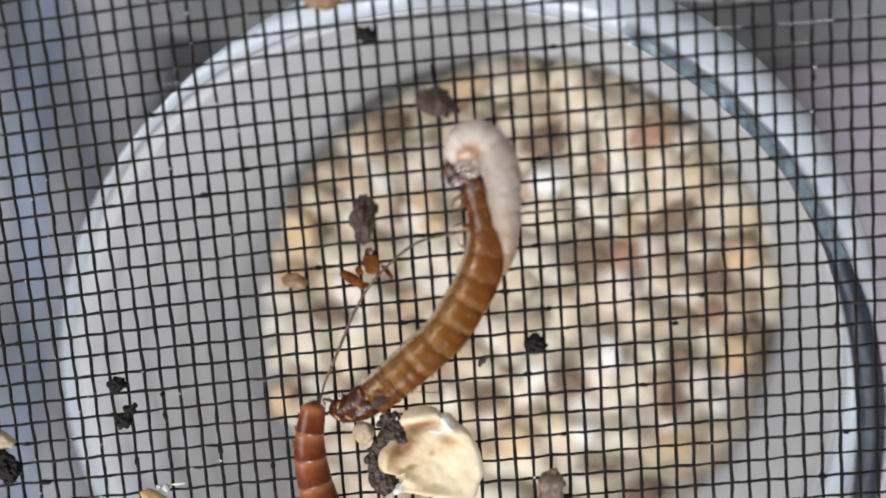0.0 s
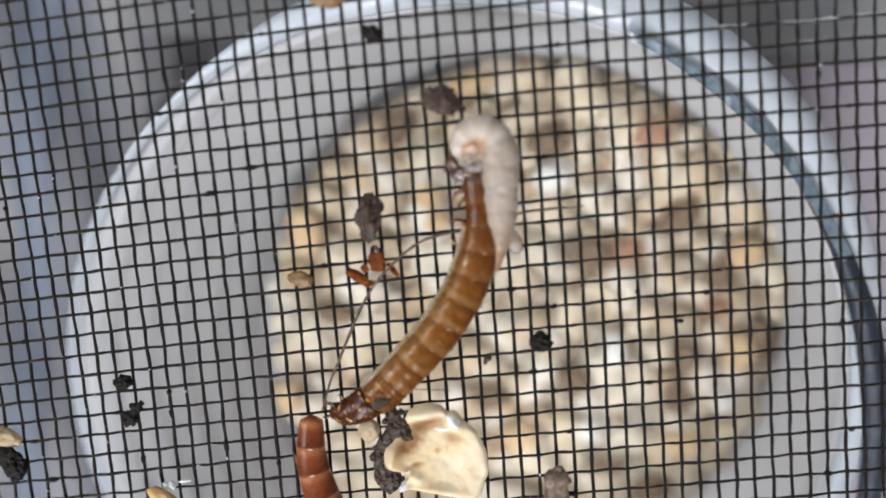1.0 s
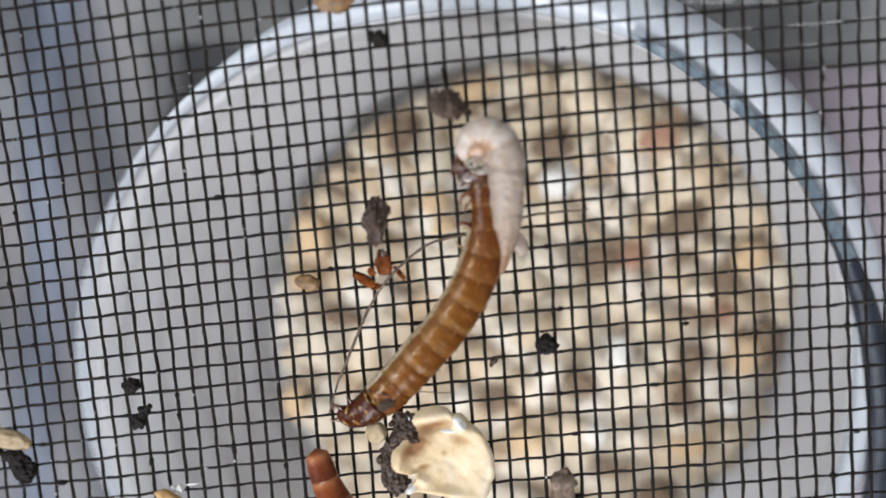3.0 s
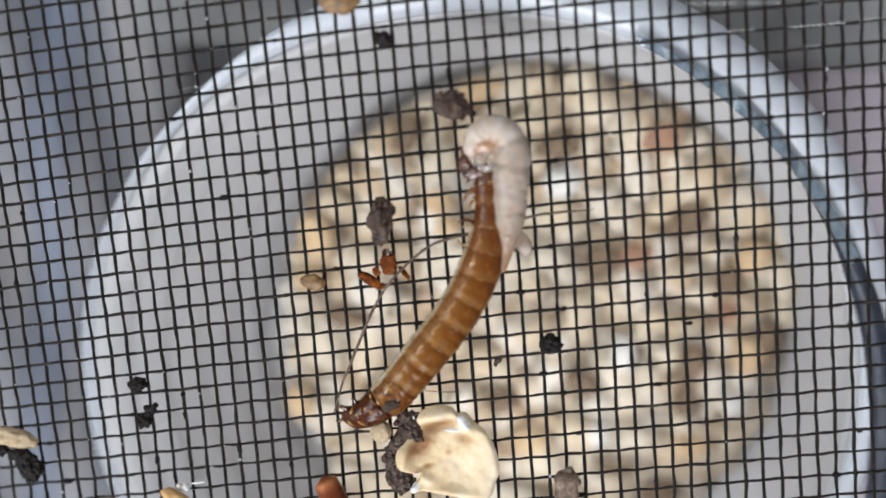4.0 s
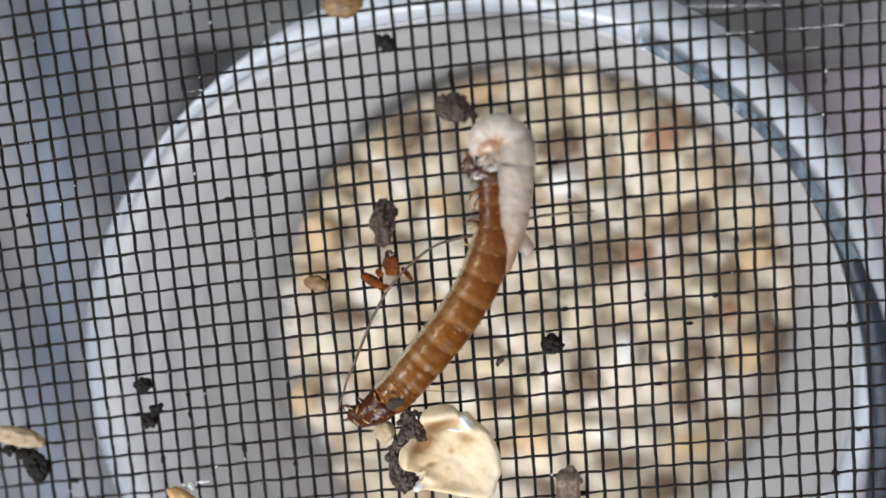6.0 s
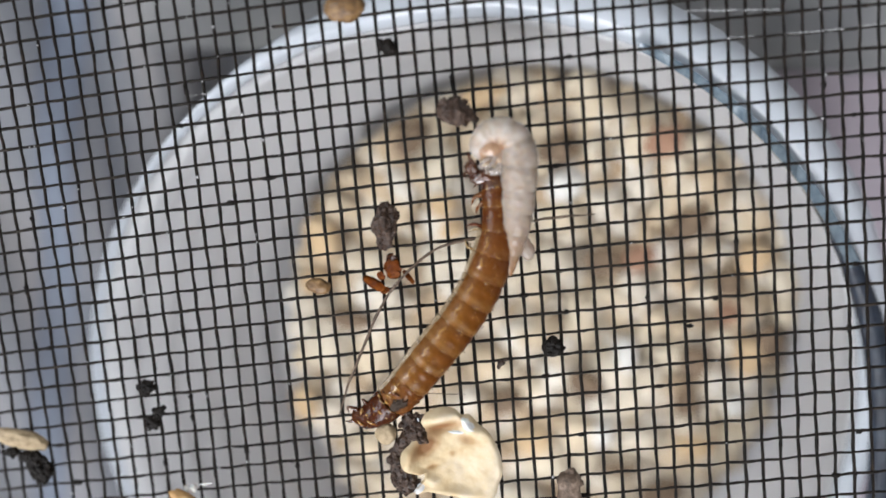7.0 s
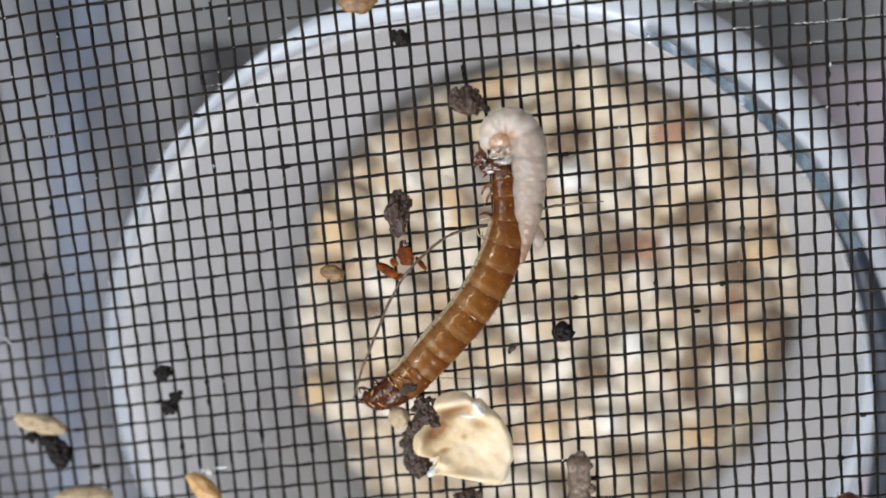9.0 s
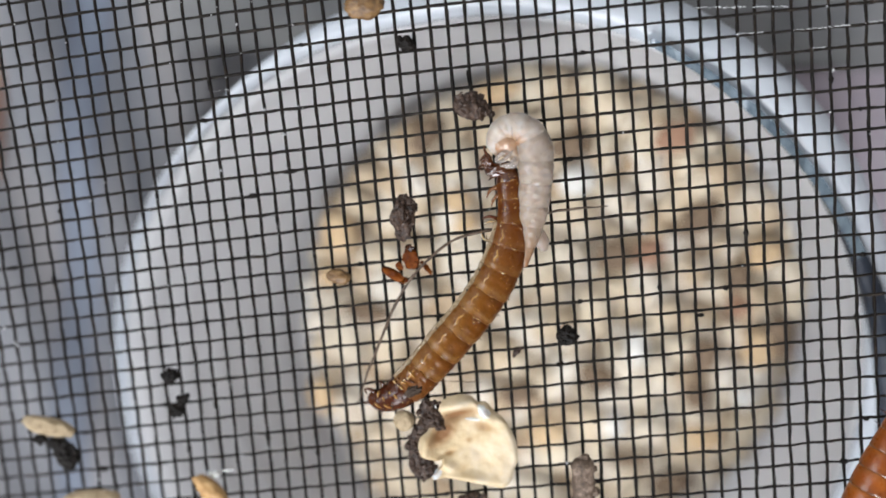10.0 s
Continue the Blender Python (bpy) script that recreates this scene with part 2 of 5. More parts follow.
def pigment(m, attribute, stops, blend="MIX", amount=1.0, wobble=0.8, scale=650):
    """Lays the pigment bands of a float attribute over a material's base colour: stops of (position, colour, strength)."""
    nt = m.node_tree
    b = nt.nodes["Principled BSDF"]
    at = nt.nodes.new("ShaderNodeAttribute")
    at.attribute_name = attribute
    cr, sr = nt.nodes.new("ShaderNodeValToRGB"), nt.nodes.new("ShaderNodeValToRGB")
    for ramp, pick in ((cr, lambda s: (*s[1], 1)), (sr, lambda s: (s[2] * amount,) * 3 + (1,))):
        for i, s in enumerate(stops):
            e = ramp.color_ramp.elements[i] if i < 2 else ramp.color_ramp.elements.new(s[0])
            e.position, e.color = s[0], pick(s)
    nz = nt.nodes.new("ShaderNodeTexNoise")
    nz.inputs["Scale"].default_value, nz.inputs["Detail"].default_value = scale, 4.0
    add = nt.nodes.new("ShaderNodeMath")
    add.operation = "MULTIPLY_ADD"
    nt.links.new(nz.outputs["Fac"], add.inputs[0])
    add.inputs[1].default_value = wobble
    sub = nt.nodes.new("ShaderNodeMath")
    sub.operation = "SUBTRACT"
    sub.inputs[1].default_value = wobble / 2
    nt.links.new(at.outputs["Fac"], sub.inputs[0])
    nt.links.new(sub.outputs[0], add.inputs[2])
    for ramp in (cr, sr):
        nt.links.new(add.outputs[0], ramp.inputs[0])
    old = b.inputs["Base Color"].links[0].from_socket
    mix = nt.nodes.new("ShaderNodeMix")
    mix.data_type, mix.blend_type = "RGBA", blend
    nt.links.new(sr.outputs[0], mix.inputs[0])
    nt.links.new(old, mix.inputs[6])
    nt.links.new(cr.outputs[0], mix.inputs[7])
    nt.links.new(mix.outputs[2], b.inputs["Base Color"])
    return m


def translucent(m, amount, colour):
    """Lets light through a thin milky wall."""
    nt = m.node_tree
    out = nt.nodes["Material Output"]
    tr, mix = nt.nodes.new("ShaderNodeBsdfTranslucent"), nt.nodes.new("ShaderNodeMixShader")
    tr.inputs["Color"].default_value = (*colour, 1)
    mix.inputs[0].default_value = amount
    nt.links.new(nt.nodes["Principled BSDF"].outputs[0], mix.inputs[1])
    nt.links.new(tr.outputs[0], mix.inputs[2])
    nt.links.new(mix.outputs[0], out.inputs["Surface"])
    return m


translucent(TUB, 0.4, (0.99, 0.98, 0.99))
translucent(LIP, 0.16, (0.9, 0.94, 1.0))
# flank tones hold light and shade: dark on the shaded side, bright amber opposite
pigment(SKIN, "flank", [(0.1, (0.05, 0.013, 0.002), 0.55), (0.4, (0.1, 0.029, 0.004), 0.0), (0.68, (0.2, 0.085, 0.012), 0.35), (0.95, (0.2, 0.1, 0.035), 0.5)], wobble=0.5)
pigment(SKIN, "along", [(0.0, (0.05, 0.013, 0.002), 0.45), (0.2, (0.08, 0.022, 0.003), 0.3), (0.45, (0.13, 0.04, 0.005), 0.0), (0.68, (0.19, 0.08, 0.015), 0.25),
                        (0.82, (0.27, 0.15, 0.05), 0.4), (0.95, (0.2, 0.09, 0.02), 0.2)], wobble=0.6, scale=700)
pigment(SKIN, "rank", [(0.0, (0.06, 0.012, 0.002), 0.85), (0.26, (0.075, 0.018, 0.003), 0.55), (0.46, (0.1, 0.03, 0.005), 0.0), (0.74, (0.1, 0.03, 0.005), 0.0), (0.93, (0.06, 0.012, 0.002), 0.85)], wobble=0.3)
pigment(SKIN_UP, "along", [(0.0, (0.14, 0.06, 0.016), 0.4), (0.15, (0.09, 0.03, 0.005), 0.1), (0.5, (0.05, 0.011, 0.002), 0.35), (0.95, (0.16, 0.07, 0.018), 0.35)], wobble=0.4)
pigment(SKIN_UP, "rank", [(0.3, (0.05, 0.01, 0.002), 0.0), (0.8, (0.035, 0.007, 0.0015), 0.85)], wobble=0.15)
pigment(PALE, "rank", [(0.55, (0.24, 0.19, 0.15), 0.0), (0.78, (0.2, 0.14, 0.095), 0.6), (0.95, (0.2, 0.095, 0.035), 0.95)], wobble=0.3)
pigment(PALE, "along", [(0.0, (0.2, 0.15, 0.12), 0.2), (0.15, (0.23, 0.19, 0.165), 0.1), (0.5, (0.28, 0.255, 0.23), 0.15), (1.0, (0.23, 0.2, 0.17), 0.1)], wobble=0.4)
pigment(PALE_HEAD, "along", [(0.0, (0.27, 0.2, 0.15), 0.4), (0.2, (0.3, 0.27, 0.24), 0.0), (0.6, (0.4, 0.385, 0.365), 0.5), (1.0, (0.3, 0.27, 0.24), 0.0)], wobble=0.4, scale=900)
pigment(PALE_HEAD, "flank", [(0.55, (0.4, 0.24, 0.15), 0.0), (0.78, (0.3, 0.16, 0.085), 0.5), (0.95, (0.24, 0.1, 0.036), 0.9)], wobble=0.3)
pigment(RED, "along", [(0.0, (0.36, 0.15, 0.06), 0.75), (0.3, (0.3, 0.11, 0.04), 0.1), (0.6, (0.08, 0.016, 0.004), 0.2), (0.85, (0.06, 0.012, 0.003), 0.6)])
pigment(GOLD, "along", [(0.0, (0.2, 0.08, 0.018), 0.3), (0.5, (0.15, 0.045, 0.006), 0.0), (0.85, (0.06, 0.016, 0.004), 0.5)])
pigment(CLOTH, "stripe", [(0.1, (0.09, 0.1, 0.14), 0.0), (0.45, (0.085, 0.105, 0.15), 0.55), (0.9, (0.125, 0.15, 0.2), 0.7)], wobble=0.25, scale=60)
# brown stain, with the shade of the flake's hollows in the same tones
pigment(BRAN, "stain", [(0.05, (0.36, 0.26, 0.14), 0.0), (0.28, (0.28, 0.165, 0.07), 0.6), (0.7, (0.17, 0.075, 0.025), 0.95)], wobble=0.3, scale=900)

# ---------------------------------------------------------------- room
# unseen room, added to block the sky overhead and shape reflections and bounce
ROOM = (-1.3, 1.3, -1.2, 0.66, 2.1)      # x, x, y, y and ceiling, in metres
WINDOW = (-0.25, 0.64, 0.6, 1.52)       # y, y, z, z of the opening in the west wall
FILL_OPENING = (-0.7, 0.2, 0.75, 1.8)   # x, x, z, z of the opening added in the south wall for the fill lamp


def block(name, x0, x1, y0, y1, z0, z1, mat):
    bm = bmesh.new()
    bmesh.ops.create_cube(bm, size=1.0)
    for v in bm.verts:
        v.co = Vector((x0 + (v.co.x + 0.5) * (x1 - x0), y0 + (v.co.y + 0.5) * (y1 - y0), z0 + (v.co.z + 0.5) * (z1 - z0))) / MM
    return tagged(part(name, bm, mat, smooth=False), "plain matt grey-beige painted surface added out of view", "wall", kind="structure")


def room():
    x0, x1, y0, y1, top = ROOM
    a, b, c, d = WINDOW
    w, z0 = 0.12, -0.1
    block("wall_east", x1, x1 + w, y0 - w, y1 + w, z0, top, WALL)
    block("wall_west_low", x0 - w, x0, y0 - w, y1 + w, z0, c, WALL)
    block("wall_west_high", x0 - w, x0, y0 - w, y1 + w, d, top, WALL)
    block("wall_west_side", x0 - w, x0, y0 - w, a, c, d, WALL)
    block("wall_west_side", x0 - w, x0, b, y1 + w, c, d, WALL)
    block("wall_north", x0, x1, y1, y1 + w, z0, top, WALL)
    e, f, g, h = FILL_OPENING
    block("wall_south_low", x0, x1, y0 - w, y0, z0, g, WALL)
    block("wall_south_high", x0, x1, y0 - w, y0, h, top, WALL)
    block("wall_south_side", x0, e, y0 - w, y0, g, h, WALL)
    block("wall_south_side", f, x1, y0 - w, y0, g, h, WALL)
    block("ceiling", x0 - w, x1 + w, y0 - w, y1 + w, top, top + w, WALL)


# ---------------------------------------------------------------- table, tub
TABLE_Z = -31.0


def cloth():
    """Grey cloth that carries the tub, rucked into soft folds on one side."""
    bm = bmesh.new()
    far_off = [90.0 * 1.22 ** k for k in range(1, 16)]
    axis = [-q for q in reversed(far_off)] + list(np.linspace(-90, 90, 121)) + far_off
    n = len(axis)
    grid = []
    stripe = bm.verts.layers.float.new("stripe")
    for y in axis:
        row = []
        for x in axis:
            d = math.hypot(x + 55, (y - 5) * 0.55)
            k = math.exp(-(d / 45.0) ** 2)
            z = 1.3 * k * math.sin((x * 0.97 + y * 0.25) * 0.42) + 2.0 * k
            far = math.exp(-(math.hypot(x, y) / 130.0) ** 2)
            z += 1.2 * far * noise.noise(Vector((x * 0.03, y * 0.03, 0)))
            if math.hypot(x - 2, y + 17) < 40:
                z = min(z, 0.0)
            v = bm.verts.new((x, y, TABLE_Z + z))
            v[stripe] = math.exp(-((x + 45 - 0.235 * y) / 2.0) ** 2)     # one woven blue stripe
            row.append(v)
        grid.append(row)
    for a, b in zip(grid, grid[1:]):
        for i in range(n - 1):
            bm.faces.new((a[i], a[i + 1], b[i + 1], b[i]))
    return tagged(part("ground_cloth", bm, CLOTH), "grey cloth with a blue stripe rucked into soft folds", "cloth", kind="structure")


def boards():
    """A dark slab, a mauve card and a brown one lying on the cloth round the tub."""
    for name, label, mat, x0, x1, y0, y1, turn, up in (
            ("slate_board", "dark grey slab lying behind the tub", DARK_GREY, -33, 120, 15.0, 120, -8.4, 2.0),
            ("mauve_card", "mauve-grey card lying beside the tub", MAUVE, 33, 140, -90, 5.0, 3, 1.0),
            ("brown_card", "reddish-brown card lying on the grey cloth", BROWN_CARD, -80.7, -53.7, 6, 60, -16, 1.0)):
        bm = bmesh.new()
        bmesh.ops.create_cube(bm, size=1.0)
        for v in bm.verts:
            v.co = Vector(((x0 + x1) / 2 + v.co.x * (x1 - x0), (y0 + y1) / 2 + v.co.y * (y1 - y0), v.co.z * up))
        bmesh.ops.rotate(bm, verts=bm.verts, cent=(x0, y0, 0), matrix=Matrix.Rotation(radians(turn), 3, "Z"))
        bmesh.ops.bevel(bm, geom=bm.edges[:], offset=0.4, segments=3, affect="EDGES", profile=0.5)
        tagged(part(name, bm, mat, at=(0, 0, TABLE_Z + up / 2 + 1.0), smooth=False), label, "board")


RIM = (-1.8, -18.6, -7.0, 36.4)      # centre and radius of the tub's mouth
BASE = (4.4, -18.9, -28.0, 27.8)     # and of its floor: the tub leans a little


def lathe(bm, profile, sides=144, flute=0.0, n_flute=40, thin=0.0):
    """profile: (radius, height 0 at the floor to 1 at the mouth); closed into a shell."""
    rings = []
    for r, h in profile:
        cx, cy, cz = (BASE[i] + (RIM[i] - BASE[i]) * h for i in range(3))
        ring = []
        for k in range(sides):
            a = 2 * math.pi * k / sides
            rr = r + flute * math.sin(n_flute * a) * (1 if 0.05 < h < 0.8 else 0)
            low = max(0.0, -math.cos(a) - 0.1) * h ** 3     # the mouth sags on one side
            if thin:
                rr = RIM[3] - 1.8 + (rr - RIM[3] + 1.8) * (1 - thin * min(1.0, low * 1.4))     # thinned there, to keep its edge from showing bright
            if thin:
                rr += 1.7 * max(0.0, math.cos(a - 0.9)) ** 2 * max(0.0, (r - RIM[3] + 2.2) / 2.2)     # its brim flares out opposite
            rr *= 1 + 0.06 * low
            ring.append(bm.verts.new((cx + rr * math.cos(a), cy + rr * math.sin(a), cz - 6.0 * low)))
        rings.append(ring)
    for a, b in zip(rings, rings[1:] + rings[:1]):
        for k in range(sides):
            bm.faces.new((a[k], a[(k + 1) % sides], b[(k + 1) % sides], b[k]))
    return rings


def arc_radius(d):
    """The dark arc lies a little off the round: its radius at d degrees."""
    d = max(-25.0, min(60.0, d))
    return 35.417 - 0.08061 * d + 0.000959 * d * d


def tub():
    t = thing("plastic_tub", (0, 0, 0), "round milky plastic tub with clear lip, holding meal, on cloth", "tub")
    bm = bmesh.new()
    inner = [(BASE[3] - 1.0, 0.03)]
    for k in range(1, 46):
        h = 0.06 + 0.9 * k / 45
        inner.append((BASE[3] - 0.2 + (RIM[3] - 2.4 - BASE[3]) * h + 0.2 * math.sin(h * 33.0) + 0.1 * math.sin(h * 71.0), h))
    lathe(bm, inner + [(RIM[3] - 1.6, 0.96), (RIM[3] - 1.9, 0.8), (BASE[3] + 0.6, 0.08), (BASE[3], 0.0)])
    part("wall", bm, TUB, t)
    bm = bmesh.new()
    for z, flip in ((0.05, 0), (0.0, 1)):
        cx, cy, cz = (BASE[i] + (RIM[i] - BASE[i]) * z for i in range(3))
        ring = [bm.verts.new((cx + (BASE[3] - 0.1) * math.cos(2 * math.pi * k / 96), cy + (BASE[3] - 0.1) * math.sin(2 * math.pi * k / 96), cz)) for k in range(96)]
        bm.faces.new(ring)
    part("floor_disc", bm, TUB, t, smooth=False)
    bm = bmesh.new()
    e = RIM[3]
    lathe(bm, [(e - 2.6, 0.975), (e - 2.5, 1.0), (e - 2.1, 1.035), (e - 1.2, 1.05), (e - 0.4, 1.02), (e, 0.95), (e - 0.2, 0.88), (e - 0.8, 0.9), (e - 1.4, 0.965)], thin=1.0)
    part("lip", bm, LIP, t, "glossy bluish-white lip")
    # dark arc under the lip, thick on one side and thinning out along it,
    # added for the dark surroundings that its clear plastic shows
    bm = bmesh.new()
    rings = []
    for k in range(61):
        a = radians(-60 + 104 * k / 60)
        f = math.sin(math.pi * k / 60) ** 0.5
        w = 0.15 + 1.2 * f * math.exp(-((math.degrees(a) + 8) / 40.0) ** 2)
        r = arc_radius(math.degrees(a)) + 0.1 * noise.noise(Vector((k * 0.5, 1, 1)))
        ring = []
        for dr, dz in ((-w, -0.3), (-w * 0.8, 0.25), (0, 0.42), (w * 0.8, 0.3), (w, -0.3)):
            dz += 0.12 * noise.noise(Vector((k * 0.8, dr * 2, 5)))
            ring.append(bm.verts.new((RIM[0] + (r + dr) * math.cos(a), RIM[1] + (r + dr) * math.sin(a), RIM[2] + 1.2 + dz)))
        rings.append(ring)
    for a, b in zip(rings, rings[1:]):
        for k in range(5):
            bm.faces.new((a[k], a[(k + 1) % 5], b[(k + 1) % 5], b[k]))
    bm.faces.new(rings[0])
    bm.faces.new(rings[-1])
    part("seal", bm, NAVY, t, "dark navy arc added for what shows through the lip")
    # clear ridge of the lip that carries on from the dark arc, moulded in short facets
    bm = bmesh.new()
    rings = []
    for k in range(30):
        a = radians(16 + 46 * k / 29)
        r = arc_radius(math.degrees(a))
        w = 0.56 - 0.2 * k / 29
        tilt = 1.1 * noise.noise(Vector((k * 2.7, 3, 1)))
        ring = []
        for dr, dz in ((-w, -0.3), (-w, 0.3 + tilt * 0.4), (w, 0.35 - tilt * 0.4), (w, -0.3)):
            ring.append(bm.verts.new((RIM[0] + (r + dr) * math.cos(a), RIM[1] + (r + dr) * math.sin(a), RIM[2] + 1.5 + dz)))
        rings.append(ring)
    for a, b in zip(rings, rings[1:]):
        for k in range(4):
            bm.faces.new((a[k], a[(k + 1) % 4], b[(k + 1) % 4], b[k]))
    bm.faces.new(rings[0])
    bm.faces.new(rings[-1])
    part("ridge", bm, CLEAR, t, "clear faceted plastic ridge", smooth=False)
    return t


MEAL = (5.3, -18.3, 27.0)     # centre and radius of the bed of meal


def meal_edge(a):
    """The bed's uneven edge: its radius towards the angle a."""
    return MEAL[2] + 0.9 * noise.noise(Vector((math.cos(a) * 1.6, math.sin(a) * 1.6, 3))) + 2.6 * math.exp(-((a - 4.0) / 0.42) ** 2)


def meal_top(x, y):
    return -25.4 + 0.9 * noise.noise(Vector((x * .18, y * .18, 2)))


def flake_mesh(rng):
    """One oat flake, about a millimetre in half width: a dented, slightly warped disc."""
    bm = bmesh.new()
    top, low = [], []
    e, warp = rng.uniform(0.6, 0.9), rng.uniform(-0.2, 0.2)
    for k in range(9):
        b = 2 * math.pi * k / 9
        q = (1 + rng.uniform(-.12, .12)) * (0.8 if k == 0 else 1)
        lift = warp * math.cos(2 * b)
        top.append(bm.verts.new((q * math.cos(b), e * q * math.sin(b), 0.12 + lift + rng.uniform(-.05, .08))))
        low.append(bm.verts.new((.9 * q * math.cos(b), .9 * e * q * math.sin(b), -0.1 + lift)))
    c, d = bm.verts.new((0, 0, 0.2)), bm.verts.new((0, 0, -0.15))
    for k in range(9):
        k2 = (k + 1) % 9
        bm.faces.new((top[k], top[k2], c))
        bm.faces.new((low[k2], low[k], d))
        bm.faces.new((low[k], low[k2], top[k2], top[k]))
    return bm


def meal():
    """The bed of meal in the tub, and the oat flakes on it: the topmost as parts, the rest joined below them."""
    cx, cy, _ = MEAL
    bm = bmesh.new()
    rings = []
    for j in range(14):
        ring = []
        for k in range(60):
            a = 2 * math.pi * k / 60
            r = meal_edge(a) * j / 13
            x, y = r * math.cos(a), r * math.sin(a)
            ring.append(bm.verts.new((cx + x, cy + y, meal_top(x, y) - 1.6 * max(0, (j / 13 - 0.88) / 0.12) ** 2)))
        rings.append(ring)
    for a, b in zip(rings, rings[1:]):
        for k in range(60):
            bm.faces.new((a[k], a[(k + 1) % 60], b[(k + 1) % 60], b[k]))
    bmesh.ops.remove_doubles(bm, verts=bm.verts, dist=0.001)
    t = thing("meal_bed", (0, 0, 0), "loose bed of beige meal and pale oat flakes in the tub", "meal")
    part("meal", bm, FLOUR, t)
    rng = random.Random(11)
    bm = bmesh.new()
    for i in range(520):
        a = rng.random() * 2 * math.pi
        r = (meal_edge(a) - 0.7) * math.sqrt(rng.random())
        x, y = r * math.cos(a), r * math.sin(a)
        s = rng.uniform(0.9, 2.2)
        m = Matrix.Translation((cx + x, cy + y, meal_top(x, y) + rng.uniform(0.1, 0.5))) @ Euler((rng.gauss(0, .3), rng.gauss(0, .3), rng.random() * 6.3)).to_matrix().to_4x4() @ Matrix.Scale(s, 4)
        one = flake_mesh(rng)
        seen = [bm.verts.new(m @ v.co) for v in one.verts]
        one.verts.index_update()
        for f in one.faces:
            bm.faces.new([seen[v.index] for v in f.verts])
        one.free()
    tagged(part("flake_litter", bm, OATS_REST, t), kind="stuff")
    shapes = []
    for i in range(12):
        ob = part("oat_flake", flake_mesh(rng), OATS, t)
        shapes.append(ob.data)
        bpy.data.objects.remove(ob)
    for i in range(300):
        a = rng.random() * 2 * math.pi
        r = (meal_edge(a) - 1.0) * math.sqrt(rng.random())
        x, y = r * math.cos(a), r * math.sin(a)
        ob = new("oat_flake", shapes[i % 12])
        ob.parent = t
        ob.location = Vector((cx + x, cy + y, meal_top(x, y) + rng.uniform(0.4, 0.8))) * MM
        ob.rotation_euler = (rng.gauss(0, .16), rng.gauss(0, .16), rng.random() * 6.3)
        s = rng.uniform(1.5, 3.2)
        ob.scale = (s, s, s)
    return t


def chips():
    """Dark crumbs, two of them put in for shade, and bran chips that lie on the meal."""
    dark = [
        (-6.25, 3.11, 1.9, 1.2, 40),
        (8.34, 0.38, 2.2, 1.1, 5),
        (21.27, -8.75, 2.6, 1.5, 20),
        (12.36, -11.86, 2.2, 1.7, -20),
        (24.95, -15.59, 1.4, 1.5, 0),
        (9.20, -25.25, 2.0, 1.6, -30),
        (20.91, -23.95, 1.6, 1.8, 0),
        # this lump and the next stand in for shaded spots of the meal
        (-14.85, -15.08, 2.4, 1.2, -15),
        (12.16, -35.34, 2.2, 0.9, 0),
        (0.46, -26.25, 2.2, 1.5, 0),
        (19.75, -28.42, 1.3, 1.7, 0),
        (28.85, -22.90, 1.6, 2.4, 0),
        (16.32, -38.91, 2.4, 1.4, 0),
    ]
    pale = [
        (15.93, -11.83, 1.8, 1.4, 10, 'r'),
        (24.79, -18.92, 1.3, 1.2, 0, 'r'),
        (1.43, 6.87, 2.4, 1.1, 8, 'o'),
        (-16.59, -5.79, 1.5, 2.2, 10, 'o'),
        (-3.83, -3.89, 1.5, 1.3, 0, 'o'),
        (-3.24, -6.58, 1.4, 1.1, 30, 'o'),
        (8.72, -3.34, 2.0, 1.5, 10, 'w'),
        (19.04, 0.04, 2.2, 1.6, 10, 'r'),
        (13.72, -22.16, 1.2, 2.0, 0, 'w'),
        (27.72, -13.29, 1.8, 1.6, 0, 'o'),
        (26.69, -23.95, 1.6, 2.2, 0, 'o'),
        (-17.89, -10.61, 1.6, 1.2, 0, 'o'),
        (24.92, -29.33, 1.3, 1.4, 0, 'w'),
        (10.60, -31.08, 1.0, 1.6, 0, 'w'),
        (20.37, -33.86, 2.2, 1.4, 0, 'o'),
        (-21.04, -23.84, 1.4, 2.0, 0, 'o'),
        (3.10, -31.25, 2.0, 1.6, 0, 'o'),
    ]
    for i, (x, y, sx, sy, turn, m) in enumerate([(*d, "d") for d in dark] + pale):
        bm = bmesh.new()
        lump(bm, (0, 0, 0), (sx, sy, 0.9), 20 + i, 0.3, 3, 0.1, radians(turn))
        kind, label = {"d": (DARKCHIP, "dark brown crumb or shade spot on the meal"), "r": (RUST, "reddish brown chip lying on the meal"),
                       "o": (CHIP, "tan bran chip lying on the meal"), "w": (OATWHITE, "white oat flake lying on the meal")}[m]
        tagged(part("meal_crumb", bm, kind, at=(x, y, -23.9)), label, "crumb", "crumbs in the tub")


# ---------------------------------------------------------------- insect screen
def sheet(u, w):
    """The screen as one sheet, in millimetres: an even weave, slightly skewed, that slopes and sags."""
    uc, wc = max(-1.9, min(1.5, u)), max(-1.1, min(0.9, w))
    x = 28.22 * u + 1.0294 * w + -0.0098 + 0.2578 * uc * uc + 0.3283 * uc * wc - 0.2529 * wc * wc + 0.2386 * uc ** 3
    y = 33.2535 * w + 0.1022 * u + 0.016 - 0.4048 * uc * uc - 0.0497 * uc * wc - 0.2412 * wc * wc
    z = 0.202 + 0.603 * u - 4.1144 * w - 0.6136 * uc * uc - 0.7326 * uc * wc + 0.9545 * wc * wc
    return Vector((x, y, z))


